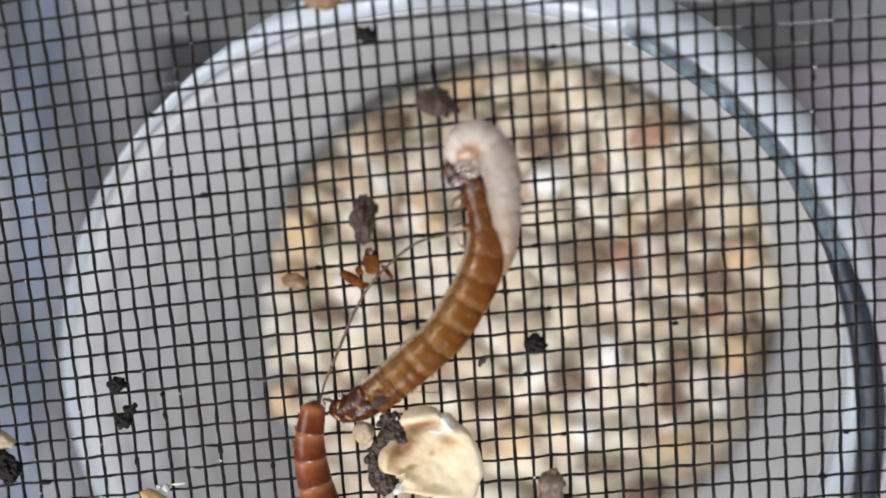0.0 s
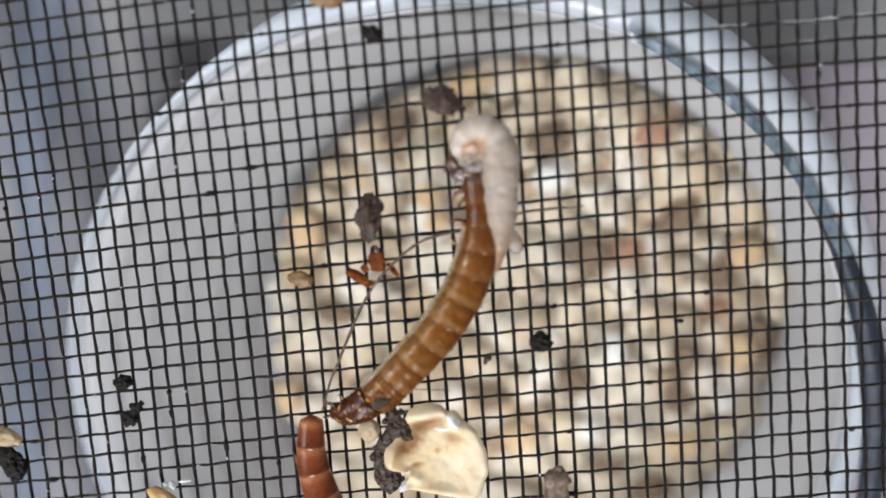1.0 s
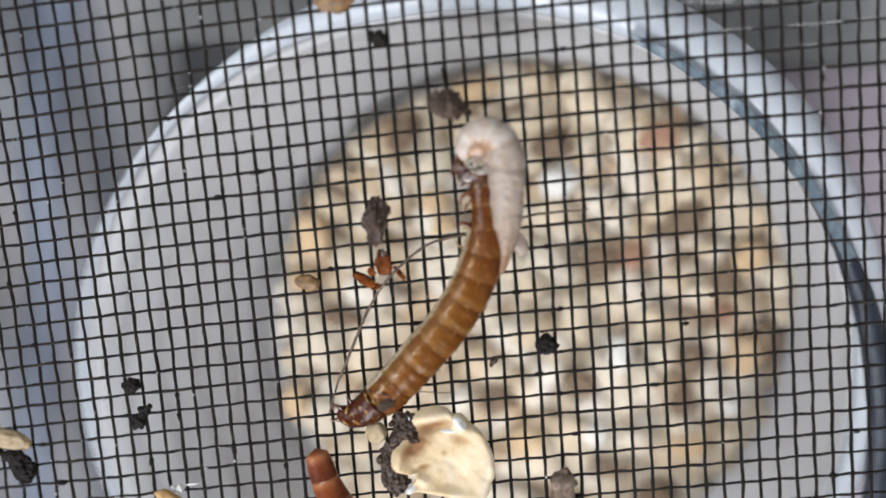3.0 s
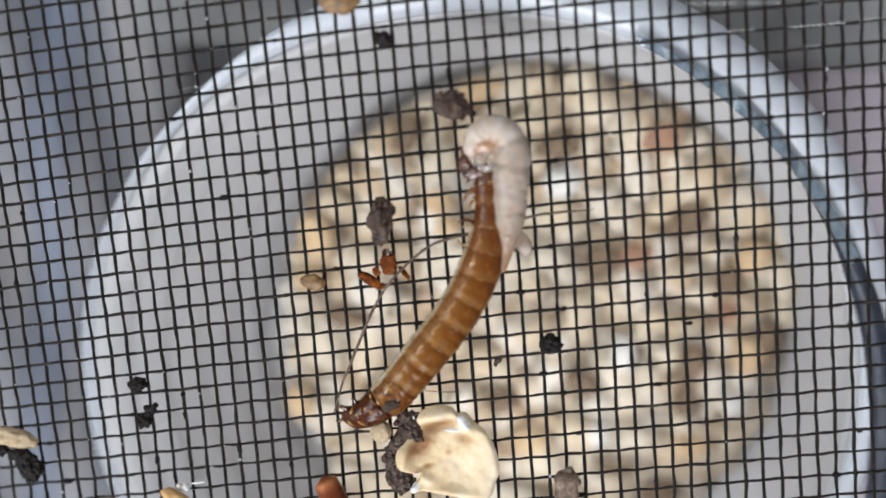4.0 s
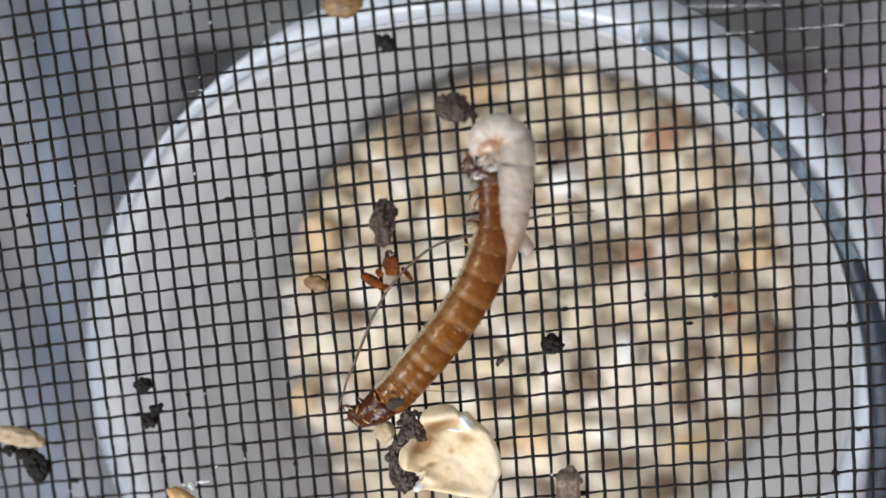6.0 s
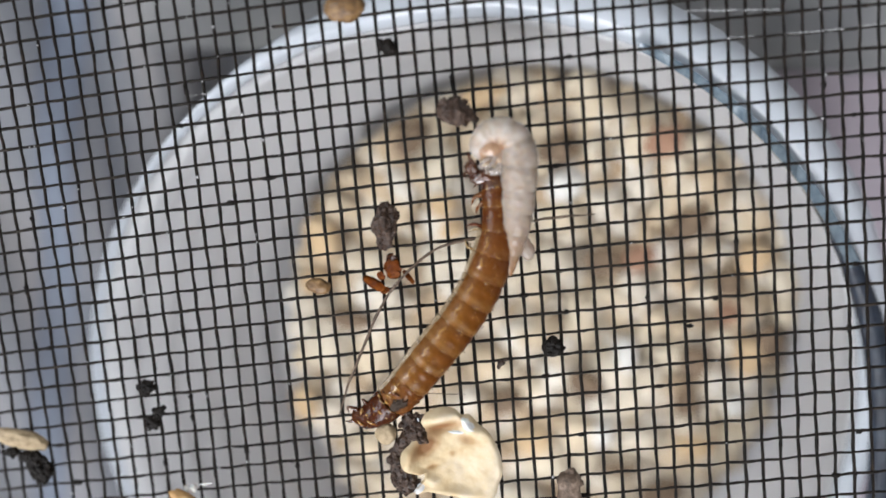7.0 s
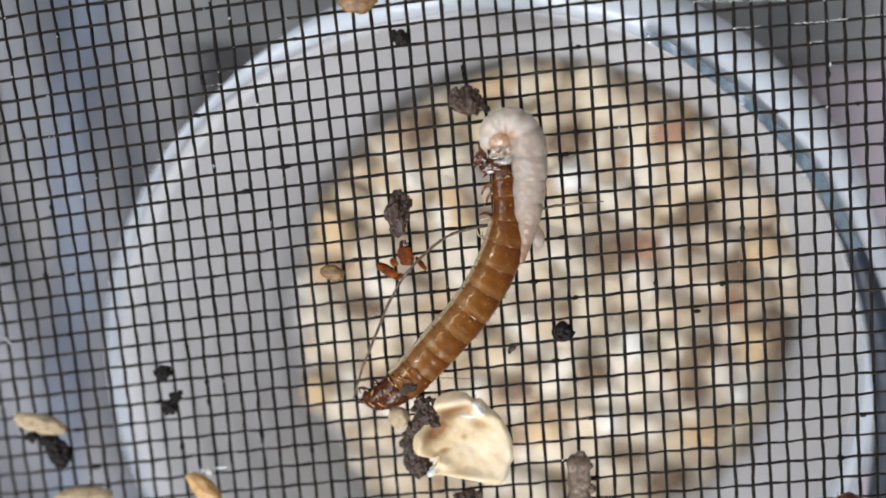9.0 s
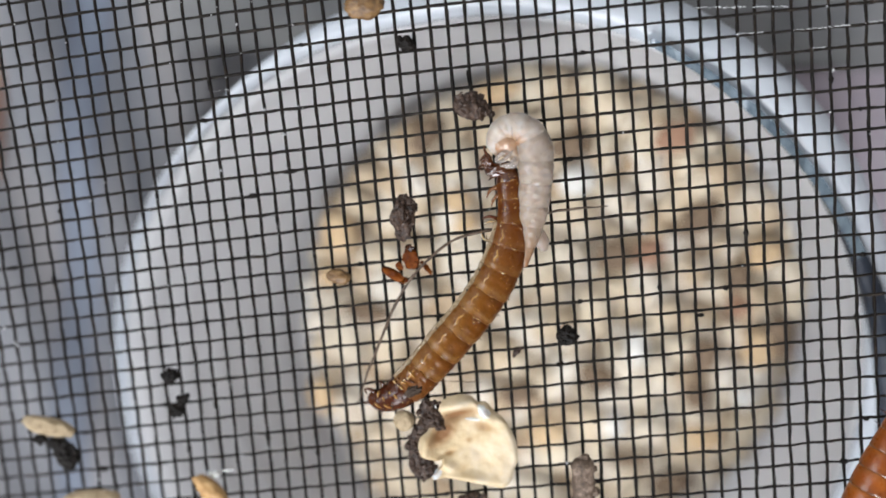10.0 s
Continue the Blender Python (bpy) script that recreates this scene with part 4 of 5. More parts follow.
        segment(bm, WHITE, s0 - 0.02, s1 + 0.05, bulge=0.045 if i < 6 else 0.075, flat=0.92, lip=0.01, close=(i == 0, i == m - 1), centre=p, wrinkle=0.07, seed=50,
                ripple=0.006 if i < 4 else 0.0, caps=False, fine=0.012, steps=20, sides=48)
        ob = part("fresh_segment", bm, [PALE_HEAD if i < 5 else PALE] * 2, t, at=p)
        ends = [(Vector(WHITE.at(q)[:3]), shares(q / W, FRESH_STATIONS)) for q in (s0, s1)]
        MOVERS.append((ob, Vector(p) * MM, shares(mid / W, FRESH_STATIONS), ends))
        if i > 2:
            # small glassy beads, added so that it glints
            bm = bmesh.new()
            for k in range(6):
                q = around(WHITE, s0 + (s1 - s0) * rng.random(), rng.uniform(40, 150), 1.0, 0.92) - Vector(p)
                r = rng.uniform(0.02, 0.045)
                lump(bm, q, (r * 1.3, r, r * 0.7), i * 9 + k, 0.3, 2, 0.1)
            part("fluid_beads", bm, GLASSY, ob, "tiny glassy beads added for glints")
    # flushed underside and folded new legs inside the curl
    base = screen_z(1.3, 5.0)
    bm = bmesh.new()
    lump(bm, (0, 0, 0), (1.1, 1.1, 0.85), 63, 0.14, 4, 0.05, 0.3)
    lump(bm, (0.55, -0.85, 0.05), (0.55, 0.8, 0.65), 65, 0.14, 4, 0.05, 0.3)
    rides("underside", bm, FLUSH, "orange flushed underside", (1.15, 5.4, base + 1.5), FRONT)
    for path, r in (([(0.16, 4.23), (0.64, 4.7), (1.36, 4.9)], 0.15), ([(0.5, 3.73), (1.33, 3.84), (1.83, 4.45)], 0.16), ([(0.87, 3.55), (1.67, 3.69), (2.03, 4.29)], 0.15), ([(0.4, 4.08), (0.94, 4.23), (1.63, 4.99)], 0.13), ([(0.35, 4.55), (0.2, 4.25), (0.55, 4.0)], 0.11)):
        bm = bmesh.new()
        home = Vector((*path[0], base + 2.1))
        line = spline([Vector((px, py, base + 2.1 + 0.2 * math.sin(j * 1.6))) - home for j, (px, py) in enumerate(path)], 13)
        sweep(bm, line, [r * (0.75 + 0.3 * math.sin(math.pi * j / 12)) * (1.2 if j in (4, 8) else 1) for j in range(13)], 8)
        rides("new_leg", bm, GLASSY, "glassy white folded leg", home, FRONT)
    return t


def larva(name, label, skin, band, head, width, length, sag, feelers=False):
    """A walking larva that lies along -y from its tip at the origin."""
    t = thing(name, (0, 0, 0), label, "larva", "walking larvae")
    rows = []
    for i in range(9):
        f = i / 8
        w = width * (0.58 + 0.42 * math.sin(min(1.0, f * 2.6 + 0.12) * math.pi / 2)) * (1 - 0.35 * max(0, f - 0.8) / 0.2)
        g = min(f, 0.45)
        rows.append((sag * (g * g + 0.9 * (f - g)), -length * f, width * 0.95, w))
    b = Body(rows)
    n = 16
    for i in range(n):
        s0, s1 = b.length * i / n, b.length * (i + 1) / n
        bm = bmesh.new()
        first = i == 0
        segment(bm, b, s0 - 0.02, s1 + 0.06, bulge=0.05, flat=0.9, lip=0.04, close=(first, i == n - 1), wrinkle=0.02, seed=i)
        part("head" if first else "body_ring", bm, [head if first else skin, band], t)
    for k in (-1, 1) if feelers else ():
        bm = bmesh.new()
        larva_leg(bm, (k * width * 0.35, -0.1, width), (k * width * 0.55, 0.75, width * 1.1), (k * 0.1, 0, 0.05), 0.1)
        part("feeler", bm, head, t)
    for k in (-1, 1):
        for j in range(3):
            bm = bmesh.new()
            larva_leg(bm, (k * width * 0.5, -1.6 - 1.1 * j, width * 0.6), (k * width * 0.8, -1.2 - 1.1 * j, 0.1), (0, 0.15, 0.0), 0.12)
            part("leg", bm, head, t)
    return t


# ---------------------------------------------------------------- loose bits on the screen
def fuse(ob, size):
    """Melts the overlapping lumps of a clod into one skin; size: its fineness in millimetres."""
    mod = ob.modifiers.new("fuse", "REMESH")
    mod.mode, mod.voxel_size, mod.use_smooth_shade = "VOXEL", size * MM, True
    bpy.context.view_layer.update()
    me = bpy.data.meshes.new_from_object(ob.evaluated_get(bpy.context.evaluated_depsgraph_get()))
    ob.modifiers.clear()
    ob.data = me
    return ob


def bit(name, x, y, sizes, mat, label, category, seed, turn=0.0, rough=0.3, grain=0.07, extra=(), detail=4, lift=0.0, group="", crust=0):
    """A clod or pellet resting on the screen; extra: further lumps (dx, dy, dz, sx, sy, sz) fused to it."""
    bm = bmesh.new()
    lump(bm, (0, 0, 0), sizes, seed, rough, detail, grain, radians(turn))
    for i, (dx, dy, dz, sx, sy, sz) in enumerate(extra):
        lump(bm, (dx, dy, dz), (sx, sy, sz), seed + 3.3 * i + 1, rough, 3, grain)
    rng = random.Random(int(seed * 10))
    seats = [v.co.copy() for v in bm.verts if v.co.z > -0.1]
    for i in range(int(crust * 1.5)):
        s = rng.uniform(0.09, 0.24)
        lump(bm, rng.choice(seats), (s * rng.uniform(0.8, 1.5), s, s), seed + i * 0.77, 0.5, 2, 0.3, rng.random() * 3)
    ob = part(name, bm, mat, at=(x, y, screen_z(x, y) + 0.15 + sizes[2] * 0.8 + lift))
    if crust or extra:
        fuse(ob, 0.04)
    return tagged(ob, label, category, group)


def crumbs():
    bit("frass_clod", -7.71, 0.32, (0.95, 1.55, 0.8), FRASS, "rough grey-brown frass clod with a pointed end on the screen", "frass", 2, -14, extra=((-0.35, -1.35, -0.1, 0.5, 0.7, 0.4),), group='crumbs on the screen', rough=0.35, crust=45)
    bit("frass_clod", -1.36, 8.50, (1.35, 1.0, 0.85), FRASS, "lumpy dark brown frass clod beside the pale larva", "frass", 5, -28, extra=((0.95, -0.35, 0.05, 0.65, 0.6, 0.5), (1.6, -0.85, -0.2, 0.25, 0.22, 0.25), (0.2, 0.75, 0.1, 0.35, 0.3, 0.3), (0.75, 0.25, 0.35, 0.3, 0.3, 0.25)), group='crumbs on the screen', rough=0.3, crust=45)
    bit("frass_flake", -5.94, 13.98, (0.62, 0.55, 0.35), BLACK, "small shiny black frass flake caught in the screen", "frass", 7, 30, extra=((0.35, -0.3, 0.0, 0.3, 0.25, 0.3), (-0.45, 0.4, 0.0, 0.2, 0.3, 0.2)), group='crumbs on the screen')
    bit("grit", 4.47, -10.84, (0.82, 0.8, 0.55), BLACK, "black angular grit crumb filling a screen hole", "grit", 9, 0, group='crumbs on the screen', rough=0.35, crust=6)
    bit("grit", 15.51, -10.35, (0.3, 0.16, 0.15), BLACK, "tiny black grit crumb on a strand", "grit", 11, 0, group='crumbs on the screen', detail=3)
    bit("grit", 0.25, -11.84, (0.32, 0.25, 0.2), FRASS, "tiny brown crumb hanging on a strand", "grit", 13, 0, extra=((0.4, 0.25, 0, 0.2, 0.12, 0.12), (-0.25, -0.3, 0, 0.15, 0.2, 0.12)), group='crumbs on the screen', detail=3)
    bit("frass_clod", -29.13, -11.19, (0.68, 0.56, 0.5), BLACK, "small dark round frass crumb on the screen", "frass", 15, 0, extra=((-0.2, -0.35, 0, 0.4, 0.25, 0.3),), group='crumbs on the screen', detail=3, crust=22)
    bit("frass_clod", -29.04, -14.22, (0.56, 0.62, 0.45), BLACK, "small black double frass crumb on the screen", "frass", 17, 0, extra=((0.65, 0.95, 0, 0.38, 0.3, 0.25), (0.35, 0.55, 0, 0.15, 0.3, 0.15), (-0.3, -0.35, 0, 0.25, 0.2, 0.2)), group='crumbs on the screen', detail=3, crust=22)
    bit("seed_pellet", -13.75, -4.15, (1.0, 0.62, 0.5), SEED, "small tan oval seed pellet on the screen", "pellet", 19, -18, group='crumbs on the screen', rough=0.15, grain=0.05)
    bit("frass_clod", -7.23, -16.51, (1.05, 1.3, 0.8), FRASS, "long rough grey-brown frass clod beside the bran flake", "frass", 21, 20, extra=((-0.85, -0.86, 0.0, 0.8, 0.8, 0.6), (0.67, 0.66, 0.0, 0.6, 0.6, 0.5), (-1.35, -1.6, 0.0, 0.75, 0.8, 0.55), (-1.8, -2.3, 0.0, 0.65, 0.75, 0.55)), group='crumbs on the screen', rough=0.3, grain=0.07, crust=60, lift=-0.05)
    bit("frass_clod", -8.62, -20.18, (1.0, 1.5, 0.7), FRASS, "dark knobbly frass clod tucked under the bran flake", "frass", 23, 12, extra=((-0.45, 1.2, 0.1, 0.5, 0.5, 0.45), (0.4, -1.0, 0.1, 0.6, 0.5, 0.4), (-0.3, -0.3, 0.3, 0.45, 0.5, 0.35)), group='crumbs on the screen', crust=45)
    bit("frass_clod", -4.73, -23.78, (0.95, 0.6, 0.5), FRASS, "dark frass crumb below the bran flake", "frass", 25, 0, extra=((0.3, -0.35, 0.1, 0.45, 0.3, 0.4),), group='crumbs on the screen', crust=45)
    bit("pellet", -9.72, -16.63, (0.85, 0.95, 0.6), TAN, "yellowish waxy pellet beside the larva's tail", "pellet", 27, 0, group='crumbs on the screen', rough=0.12, grain=0.03)
    bit("wax_scale", 3.18, -2.81, (0.6, 1.05, 0.22), PALE, "pale waxy scale beside the curled larva", "scale", 29, 15, group='crumbs on the screen', rough=0.15, grain=0.03)
    bit("pellet", -40.68, -14.83, (2.25, 0.85, 0.7), TAN, "tan oblong pellet lying over dark dirt", "pellet", 31, -20, group='crumbs on the screen', rough=0.14, grain=0.06)
    bit("frass_clod", -39.49, -17.45, (0.95, 1.35, 0.6), BLACK, "black sooty clod under the tan pellet", "frass", 33, 25, extra=((-0.8, 1.1, -0.1, 0.8, 0.5, 0.4), (-2.0, 1.6, -0.1, 0.6, 0.4, 0.35)), group='crumbs on the screen', crust=22)
    bit("pellet", -27.00, -21.47, (1.9, 0.85, 0.75), ORANGE, "orange-tan oblong pellet on the screen", "pellet", 35, -52, group='crumbs on the screen', rough=0.12, grain=0.06)
    bit("chalk_crumb", -26.98, -20.15, (0.3, 0.35, 0.3), CHALK, "white chalky crumb beside the orange pellet", "crumb", 37, 0, extra=((0.5, -0.05, 0, 0.35, 0.4, 0.3), (1.6, 0.25, 0.0, 0.6, 0.09, 0.1)), group='crumbs on the screen', detail=3)
    bit("pellet", -37.98, -21.69, (2.6, 1.1, 0.8), TAN, "tan oblong pellet on the screen", "pellet", 39, 0, group='crumbs on the screen', rough=0.12, grain=0.06)
    bit("pellet", -8.86, 17.31, (1.55, 1.05, 0.85), SEED, "orange-brown rounded pellet on the screen", "pellet", 41, 0, group='crumbs on the screen', rough=0.2, grain=0.16)


def bran():
    """The big cream bran flake: a curled shell with a notch, a rolled top lobe and brown stains, some put in for shade
    in its hollows.
    """
    x0, y0 = -4.50, -18.78
    bm = bmesh.new()
    rim = [(-2.22, 3.09), (-1.75, 3.74), (-0.48, 4.10), (0.63, 3.82), (1.11, 3.25), (1.75, 3.17), (2.38, 2.28), (3.02, 1.63), (3.49, 0.81), (3.89, -0.49), (3.89, -1.95), (3.49, -2.76), (3.17, -3.58), (2.38, -4.15), (1.43, -3.98), (0.00, -3.58), (-1.11, -3.25), (-2.38, -2.85), (-3.25, -2.96), (-3.33, -2.60), (-2.62, -1.95), (-2.46, -1.33), (-3.17, -1.33), (-3.97, -0.81), (-4.24, -0.16), (-4.05, 0.65), (-3.33, 1.30), (-2.70, 2.11), (-2.30, 2.24)]
    loop = spline([(a, b, 0) for a, b in rim + rim[:1]], 145)[:-1]

    def hump(x, y, cx, cy, wx, wy, turn=0.0):
        """A rounded ridge round (cx, cy), wx long and wy wide."""
        c, q = math.cos(radians(turn)), math.sin(radians(turn))
        u, v = (x - cx) * c + (y - cy) * q, (y - cy) * c - (x - cx) * q
        return math.exp(-(u / wx) ** 2 - (v / wy) ** 2)

    stain = bm.verts.layers.float.new("stain")
    rings = []
    for j in range(25):
        f = j / 24
        ring = []
        for k, p in enumerate(loop):
            x, y = p[0] * f + 0.3 * (1 - f), p[1] * f - 0.3 * (1 - f)
            d = math.hypot(x / 4, y / 3.8)
            z = 0.35 + 0.5 * d * d + 0.2 * noise.noise(Vector((x * 0.55, y * 0.55, 4))) + 0.06 * noise.noise(Vector((x * 1.5, y * 1.5, 7)))
            z += 0.05 * math.sin(math.atan2(y - 1.0, x + 1.5) * 26) * max(0, d - 0.45) * max(0.0, min(1.0, x))
            z += 0.85 * hump(x, y, -0.7, 3.3, 1.5, 0.5, 8) - 0.35 * hump(x, y, -0.5, 2.25, 1.5, 0.35, 5)
            z += 0.9 * hump(x, y, -3.5, 0.1, 0.5, 1.2, -20) - 0.2 * hump(x, y, -1.9, -0.9, 0.9, 0.3, 20) + 0.45 * hump(x, y, -2.3, -1.6, 1.2, 0.4, -35)
            z += 0.5 * hump(x, y, 1.6, 2.2, 0.9, 0.35, -50) - 0.12 * hump(x, y, 1.0, 1.2, 1.2, 0.4, -30)
            z += 0.2 * hump(x, y, 2.9, -2.0, 0.6, 1.8, -15) - 0.1 * hump(x, y, 0.9, -1.2, 1.0, 1.4) + 0.3 * hump(x, y, 0.5, -3.3, 2.6, 0.4, -12)
            z += 0.06 * noise.noise(Vector((x * 2.6, y * 2.6, 9))) * f
            if f > 0.93:
                z -= 0.35 * (f - 0.93) / 0.07
            v = bm.verts.new((x, y, z))
            # the tones under the top fold and in the notch also darken these as shade
            v[stain] = (0.95 * hump(x, y, -2.1, 0.95, 1.3, 0.7, 35) + 0.75 * hump(x, y, -0.6, 2.45, 1.7, 0.45, 5) + 0.5 * hump(x, y, 1.3, 1.15, 0.9, 0.45, -25)
                        + 0.15 * hump(x, y, 2.6, -1.7, 0.9, 1.3) + 0.55 * hump(x, y, -1.75, -0.85, 0.5, 0.2, 10) + 0.4 * hump(x, y, 0.0, 0.1, 0.3, 0.3))
            ring.append(v)
        rings.append(ring)
    n = len(loop)
    for a, b in zip(rings, rings[1:]):
        for k in range(n):
            bm.faces.new((a[k], a[(k + 1) % n], b[(k + 1) % n], b[k]))
    bmesh.ops.remove_doubles(bm, verts=bm.verts, dist=0.0005)
    top = bm.verts[:]
    under = bmesh.ops.duplicate(bm, geom=bm.verts[:] + bm.edges[:] + bm.faces[:])
    for e in under["geom"]:
        if isinstance(e, bmesh.types.BMVert):
            e.co.z -= 0.22
    heights = [(v.co.x, v.co.y, v.co.z) for v in top]

    def height(x, y):
        return min(heights, key=lambda q: (q[0] - x) ** 2 + (q[1] - y) ** 2)[2]

    t = thing("bran_flake", (x0, y0, screen_z(x0, y0) + 0.45), "cream bran flake with a brown stain and curled edges", "bran flake")
    t.rotation_euler.x = radians(SLOPE)
    # white chalky tears: thin crusts that follow the shell
    for dx, dy, sx, sy, tz in ((1.5, 2.5, 0.75, 0.42, -55), (0.6, 1.85, 0.65, 0.13, -8), (-2.95, -2.5, 0.55, 0.26, 40), (-2.35, 2.85, 0.12, 0.55, 8)):
        crust = bmesh.new()
        c, q = math.cos(radians(tz)), math.sin(radians(tz))
        made = []
        for j in range(6):
            for k in range(18):
                a = 2 * math.pi * k / 18
                r = j / 5 * (1 + 0.3 * noise.noise(Vector((math.cos(a) * 1.5, math.sin(a) * 1.5, dx))))
                u, v = sx * r * math.cos(a), sy * r * math.sin(a)
                x, y = dx + u * c - v * q, dy + u * q + v * c
                made.append(crust.verts.new((x, y, height(x, y) + 0.07 * (1 - (j / 5) ** 2) + 0.02 * noise.noise(Vector((x * 5, y * 5, 1))))))
        for j in range(5):
            for k in range(18):
                crust.faces.new((made[j * 18 + k], made[j * 18 + (k + 1) % 18], made[j * 18 + 18 + (k + 1) % 18], made[j * 18 + 18 + k]))
        bmesh.ops.remove_doubles(crust, verts=crust.verts, dist=0.0005)
        part("chalky_edge", crust, CHALK, t, "white chalky torn edge")
    part("shell", bm, BRAN, t)
    return t


def fibre(name, pts, r, label, mat=HAIR, lift=0.35):
    bm = bmesh.new()
    c = Vector((*pts[0][:2], screen_z(*pts[0][:2])))
    rows = [Vector((p[0], p[1], screen_z(p[0], p[1]) + (p[2] if len(p) > 2 else lift))) - c for p in pts]
    line = spline(rows, 70)
    rng = random.Random(len(name) + len(pts))
    rad = [r * (0.75 + 0.35 * rng.random()) * min(1, 0.35 + i / 10, 0.35 + (69 - i) / 10) for i in range(70)]
    line += np.array([[0.06 * noise.noise(Vector((i * .4, 1, len(pts)))), 0.06 * noise.noise(Vector((i * .4, 7, 2))), 0] for i in range(70)])
    sweep(bm, line, rad, 7)
    return tagged(part(name, bm, mat, at=c), label, "fibre")


def husk():
    """Torn amber pieces of an old husk, curled and glossy."""
    x0, y0 = -7.84, -4.10
    t = thing("amber_husk", (x0, y0, screen_z(x0, y0) + 0.25), "torn glossy amber husk caught on the screen", "husk")
    t.rotation_euler.x = radians(SLOPE)
    for i, (dx, dy, sx, sy, turn, mat) in enumerate(((-1.35, -0.35, 1.05, 0.42, -35, HUSK), (0.25, 0.75, 0.62, 0.8, 15, HUSK), (0.3, 0.35, 0.55, 0.5, 10, HUSK),
                                                     (1.45, -0.1, 0.65, 0.22, -55, HUSK), (-0.55, -0.95, 0.4, 0.28, 20, HUSK), (-0.75, 0.25, 0.3, 0.4, 30, HUSK), (0.3, 1.55, 0.42, 0.5, 40, SKIN_DARK))):
        bm = bmesh.new()
        rings = []
        for a in range(9):
            ring = []
            for b in range(7):
                u, v = a / 8 * 2 - 1, b / 6 * 2 - 1
                w = 1 - 0.45 * u * u + 0.2 * noise.noise(Vector((u * 2 + i, v * 2, 3)))
                q = Matrix.Rotation(radians(turn), 3, "Z") @ Vector((u * sx, v * sy * w, 0))
                q.z = 0.45 * (1 - v * v) * sy + 0.22 * u + 0.3 * noise.noise(Vector((u * 2.4, v * 2.4, i)))
                q += Vector((noise.noise(Vector((u * 4, v * 4, i + 9))), noise.noise(Vector((u * 4, v * 4, i + 19))), 0)) * 0.22 * max(abs(u), abs(v)) ** 2
                ring.append(bm.verts.new(q))
            rings.append(ring)
        for a, b in zip(rings, rings[1:]):
            for k in range(6):
                bm.faces.new((a[k], a[k + 1], b[k + 1], b[k]))
        top = bm.faces[:]
        bmesh.ops.solidify(bm, geom=top, thickness=0.07)
        part("husk_scale", bm, mat, t, at=(dx, dy, 0.1))
    return t


def twig():
    x0, y0 = 4.70, -20.96
    bm = bmesh.new()
    pts = [Vector((0.35 * math.sin(f * 2.2) * 0.6 - 0.95 * f, -7.0 * f, 0)) for f in np.linspace(0, 1, 30)]
    rad = [0.95 * min(1, 0.72 + i * 0.16) * (1 + 0.06 * math.sin(i * 0.9)) for i in range(30)]
    sweep(bm, pts, rad, 20, flat=0.8)
    for v in bm.verts:
        n = noise.noise(v.co * 1.3) * 0.12 + noise.noise(v.co * 4.0) * 0.05
        v.co += Vector((v.co.x * 0.3, 0, 1 if v.co.z > 0 else -1)) * n
    t = thing("twig", (x0, y0, screen_z(x0, y0) + 0.95), "short rough brown piece of bark twig on the screen", "twig")
    t.rotation_euler.x = radians(SLOPE)
    part("bark", bm, BARK, t)
    for dx, dy, s in ((0.75, -2.9, 0.38), (0.2, -0.1, 0.45), (0.8, -0.9, 0.3)):
        bm = bmesh.new()
        lump(bm, (0, 0, 0), (s, s * 1.1, s * 0.8), 30 + dx * 5, 0.35, 3, 0.15)
        part("knot", bm, BARK, t, at=(dx, dy, 0.1))
    return t


def specks():
    """Tiny pale grains of dust caught on the strands, and pale crumbs put in for glints."""
    bm = bmesh.new()
    rng = random.Random(17)
    for i in range(150):
        x, y = rng.uniform(-48, 31), rng.uniform(-28, 21)
        if rng.random() < 0.45:
            x = rng.uniform(-46, -14)
        s = rng.choice((0.04, 0.055, 0.07, 0.12))
        v, h = strand_at(x, y)
        p = screen_point(round(v), h) if rng.random() < .5 else screen_point(v, round(h))
        lump(bm, (p.x, p.y, p.z + 0.15), (s * rng.uniform(.7, 1.8), s, s * .8), i, 0.4, 1, 0.2, rng.random() * 3)
    # pale crumbs along a few strands, put in for the white glints there
    for (ax, ay), (bx, by) in [((20.44, 11.66), (27.23, 11.38)), ((27.23, 11.38), (33.40, 11.37)), ((25.79, 9.89), (28.23, 9.83)), ((-22.02, 11.87), (-20.43, 11.93)), ((15.66, 14.23), (26.03, 13.18))]:
        n = int(math.hypot(bx - ax, by - ay) / 0.16)
        for i in range(n):
            f = (i + rng.random()) / n
            x, y = ax + (bx - ax) * f, ay + (by - ay) * f
            if noise.noise(Vector((x * 1.1, y, 3))) > -0.15:
                s = rng.uniform(0.025, 0.06)
                lump(bm, (x, y + rng.gauss(0, 0.03), screen_z(x, y) + 0.17), (s * 2.2, s, s), i, 0.4, 1, 0.2)
    tagged(part("dust_specks", bm, DUST), "tiny pale dust grains on the strands, some put in for glints", "dust", kind="stuff")
    bm = bmesh.new()
    for i in range(170):
        v, h = rng.uniform(-16, 37), rng.uniform(0, 28)
        if rng.random() < .6:
            h = round(h)
        else:
            v = round(v)
        p = screen_point(v, h)
        s = rng.choice((0.1, 0.13, 0.17, 0.22))
        along = rng.uniform(1.0, 3.0)
        lump(bm, (p.x, p.y, p.z + 0.05), (s * along, s, s) if h == round(h) else (s, s * along, s), i + 400, 0.4, 1, 0.2)
    tagged(part("dirt_crust", bm, BLACK), "dark crusted dirt clinging to the strands", "dirt", kind="stuff")


# ---------------------------------------------------------------- build
room()
cloth()
boards()
tub()
meal()
chips()
screen()
moulting = moulting_larva()
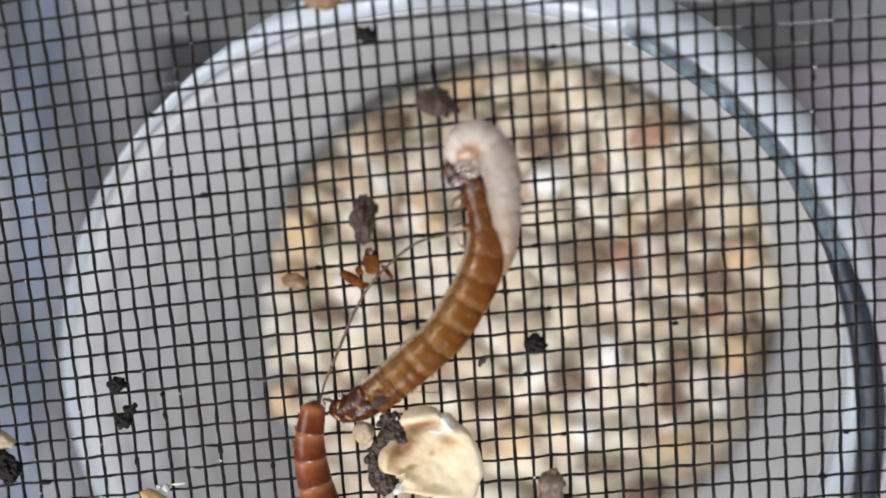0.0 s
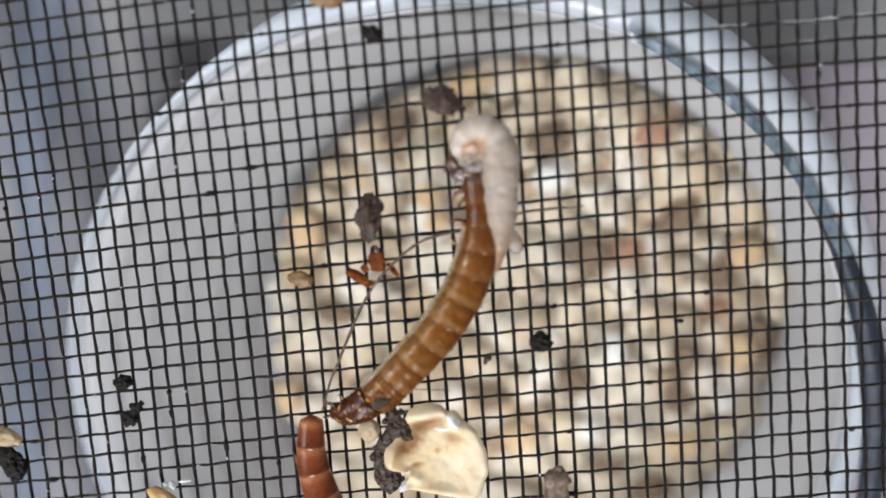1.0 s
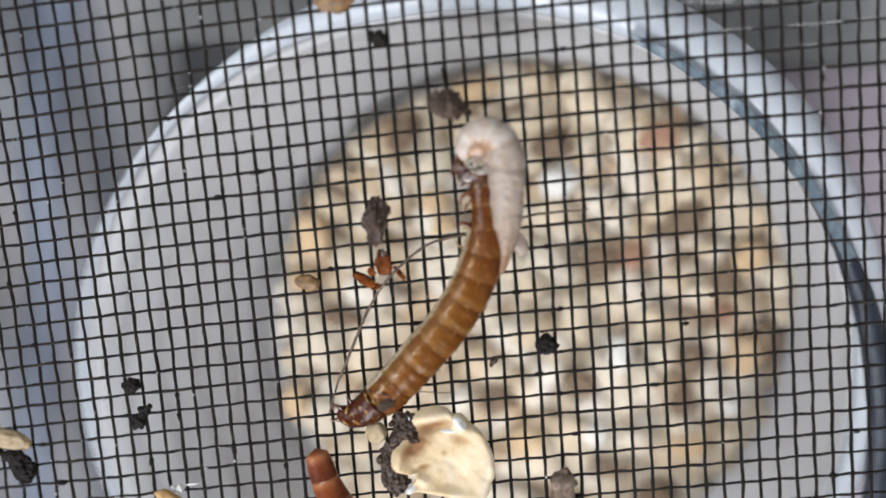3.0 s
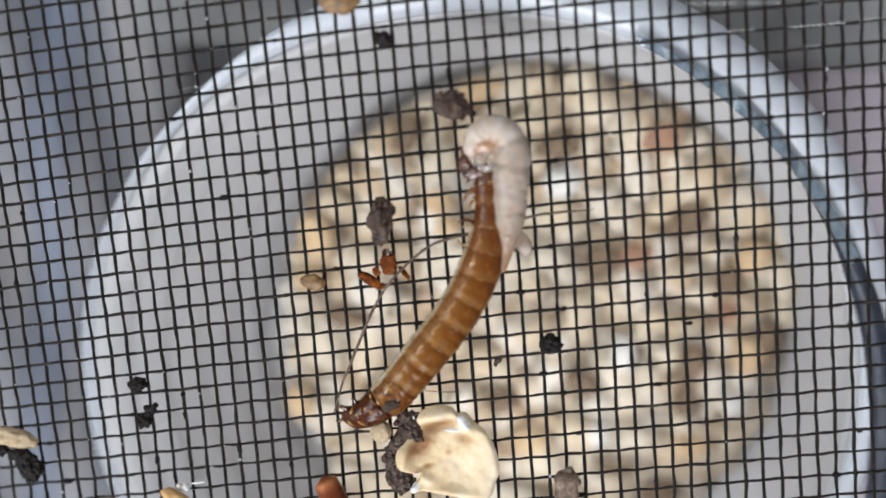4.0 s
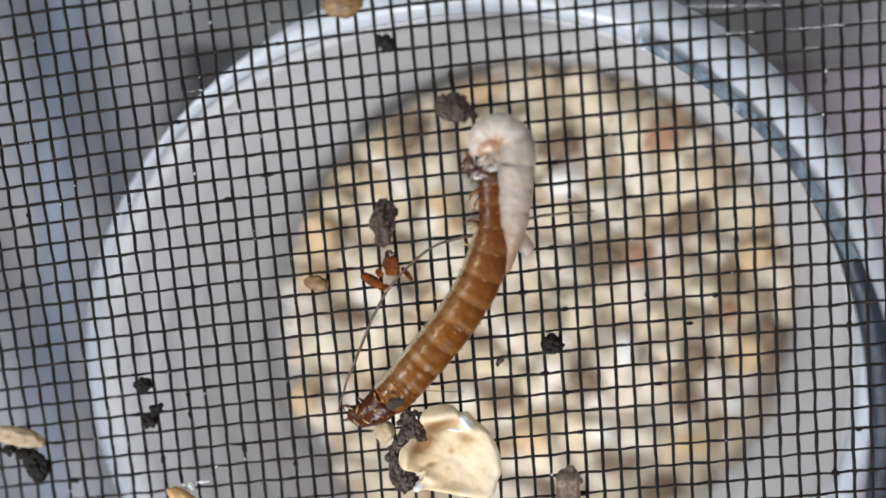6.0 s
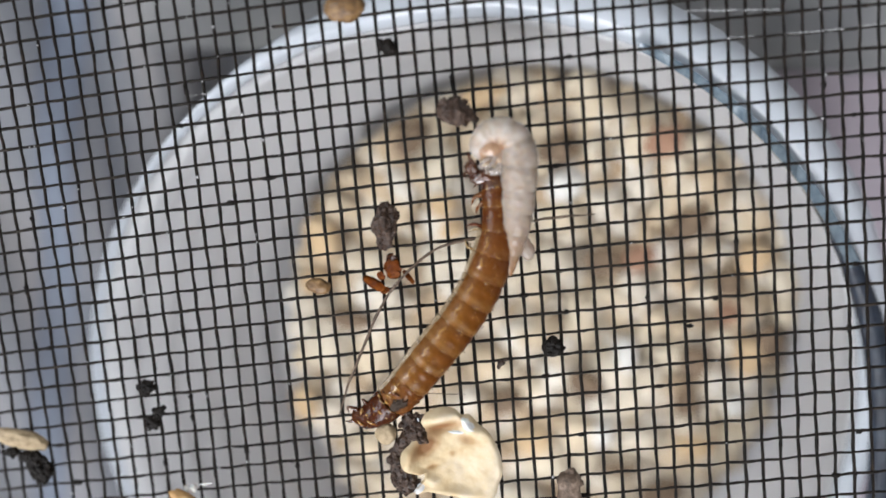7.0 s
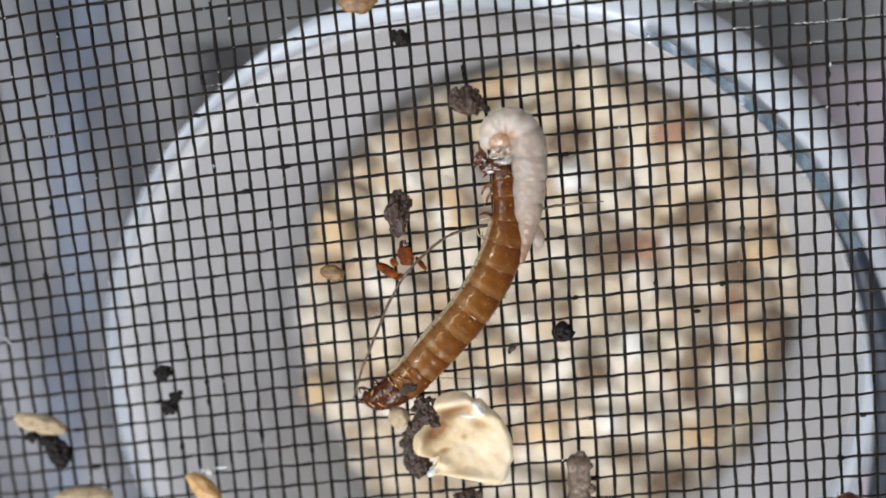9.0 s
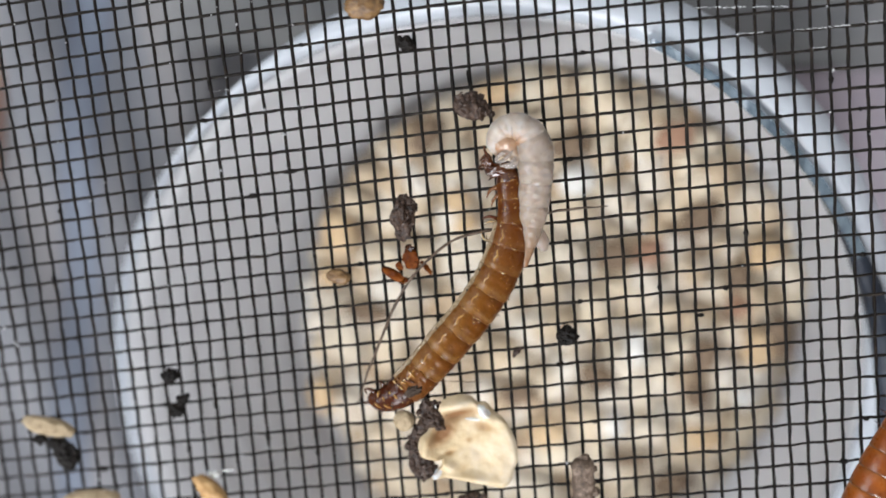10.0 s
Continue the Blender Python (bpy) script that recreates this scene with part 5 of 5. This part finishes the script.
retreating = larva("walking_larva", "reddish brown banded larva backing away over the screen", RED, RED_BAND, RED, 1.45, 26.0, 30.0)
arriving = larva("walking_larva", "orange-brown larva with a dark head walking across the screen", GOLD, GOLD_EDGE, MAROON, 1.9, 27.0, 4.0, feelers=True)
crumbs()
bran()
fibre("plant_fibre", [(-13.40, -14.93, 0.25), (-12.37, -12.51), (-10.88, -9.76), (-9.32, -6.97), (-7.86, -5.00, 0.6), (-6.18, -3.48, 0.6), (-4.09, -2.21), (-1.96, -1.74), (0.14, -1.55, 0.3), (2.48, -1.06, 0.25), (4.36, -0.71, 0.3), (6.65, -0.64), (8.87, -0.70)], 0.125, "long crooked brown plant fibre lying across the screen under the larva")
fibre("plant_fibre", [(-7.28, -13.61), (-5.42, -13.79), (-4.25, -13.95), (-2.86, -14.08)], 0.035, "thin dark hair across the screen")
fibre("plant_fibre", [(-1.09, 9.27, 0.7), (-1.25, 10.27, 0.2), (-1.32, 11.30, 0.1)], 0.12, "dark root thread rising from the frass clod", BLACK)
husk()
twig()
specks()


# ---------------------------------------------------------------- movement
def motions():
    def shift(share, row):
        x, y = (sum(k * r[i] for k, r in zip(share, row)) for i in (1, 2))
        return Vector((x, y, -0.124 * y))

    for ob, home, share, ends in MOVERS:
        rows = []
        for row in zip(*BENDS):
            turn = 0.0
            if ends:
                (p, sp), (q, sq) = ends
                old, now = q - p, q + shift(sq, row) - p - shift(sp, row)
                turn = math.degrees(math.atan2(now.y, now.x) - math.atan2(old.y, old.x))
                turn = (turn + 180) % 360 - 180
            rows.append((row[0][0], Matrix.Translation(home + shift(share, row) * MM) @ pose(0, 0, 0, 0, 0, turn)))
        walk(ob, rows)
    walk(retreating, [(t, pose(x * MM, y * MM, (screen_z(x, y) + 0.15) * MM, SLOPE, 0, a)) for t, x, y, a in [
        (0, -13.38, -13.98, -21),
        (0.4, -13.51, -14.32, -20),
        (0.8, -13.83, -14.70, -18),
        (1.2, -14.38, -15.93, -9),
        (1.6, -14.26, -16.91, -3),
        (2.0, -14.41, -17.18, 0),
        (2.4, -14.56, -17.22, 2),
        (2.7, -14.47, -17.27, 3),
        (3.3, -14.67, -18.64, 6),
        (3.8, -14.70, -19.80, 9),
        (4.2, -14.17, -20.38, 12),
        (4.5, -13.83, -20.94, 13),
        (5.0, -13.36, -22.05, 14),
        (6.0, -12.53, -24.74, 14),
        (8, -11.40, -27.98, 14),
        (10, -11.23, -31.21, 14),
    ]])
    walk(arriving, [(t, pose(x * MM, y * MM, (screen_z(x, y) + 0.15) * MM, SLOPE, 0, a)) for t, x, y, a in [
        (0, 25.48, -35.49, -4),
        (6, 24.97, -32.84, -4),
        (8.6, 25.36, -30.24, -4),
        (8.9, 25.85, -27.15, -4),
        (9.1, 26.20, -25.84, -4),
        (9.2, 26.70, -25.09, -4),
        (9.3, 26.75, -23.49, -5),
        (9.4, 26.78, -22.37, -8),
        (9.5, 27.80, -22.16, -12),
        (9.6, 28.80, -21.26, -17),
        (9.7, 29.50, -20.51, -21),
        (9.8, 30.58, -19.71, -27),
        (9.9, 31.28, -19.06, -31),
        (10, 31.89, -18.49, -34),
    ]])


motions()
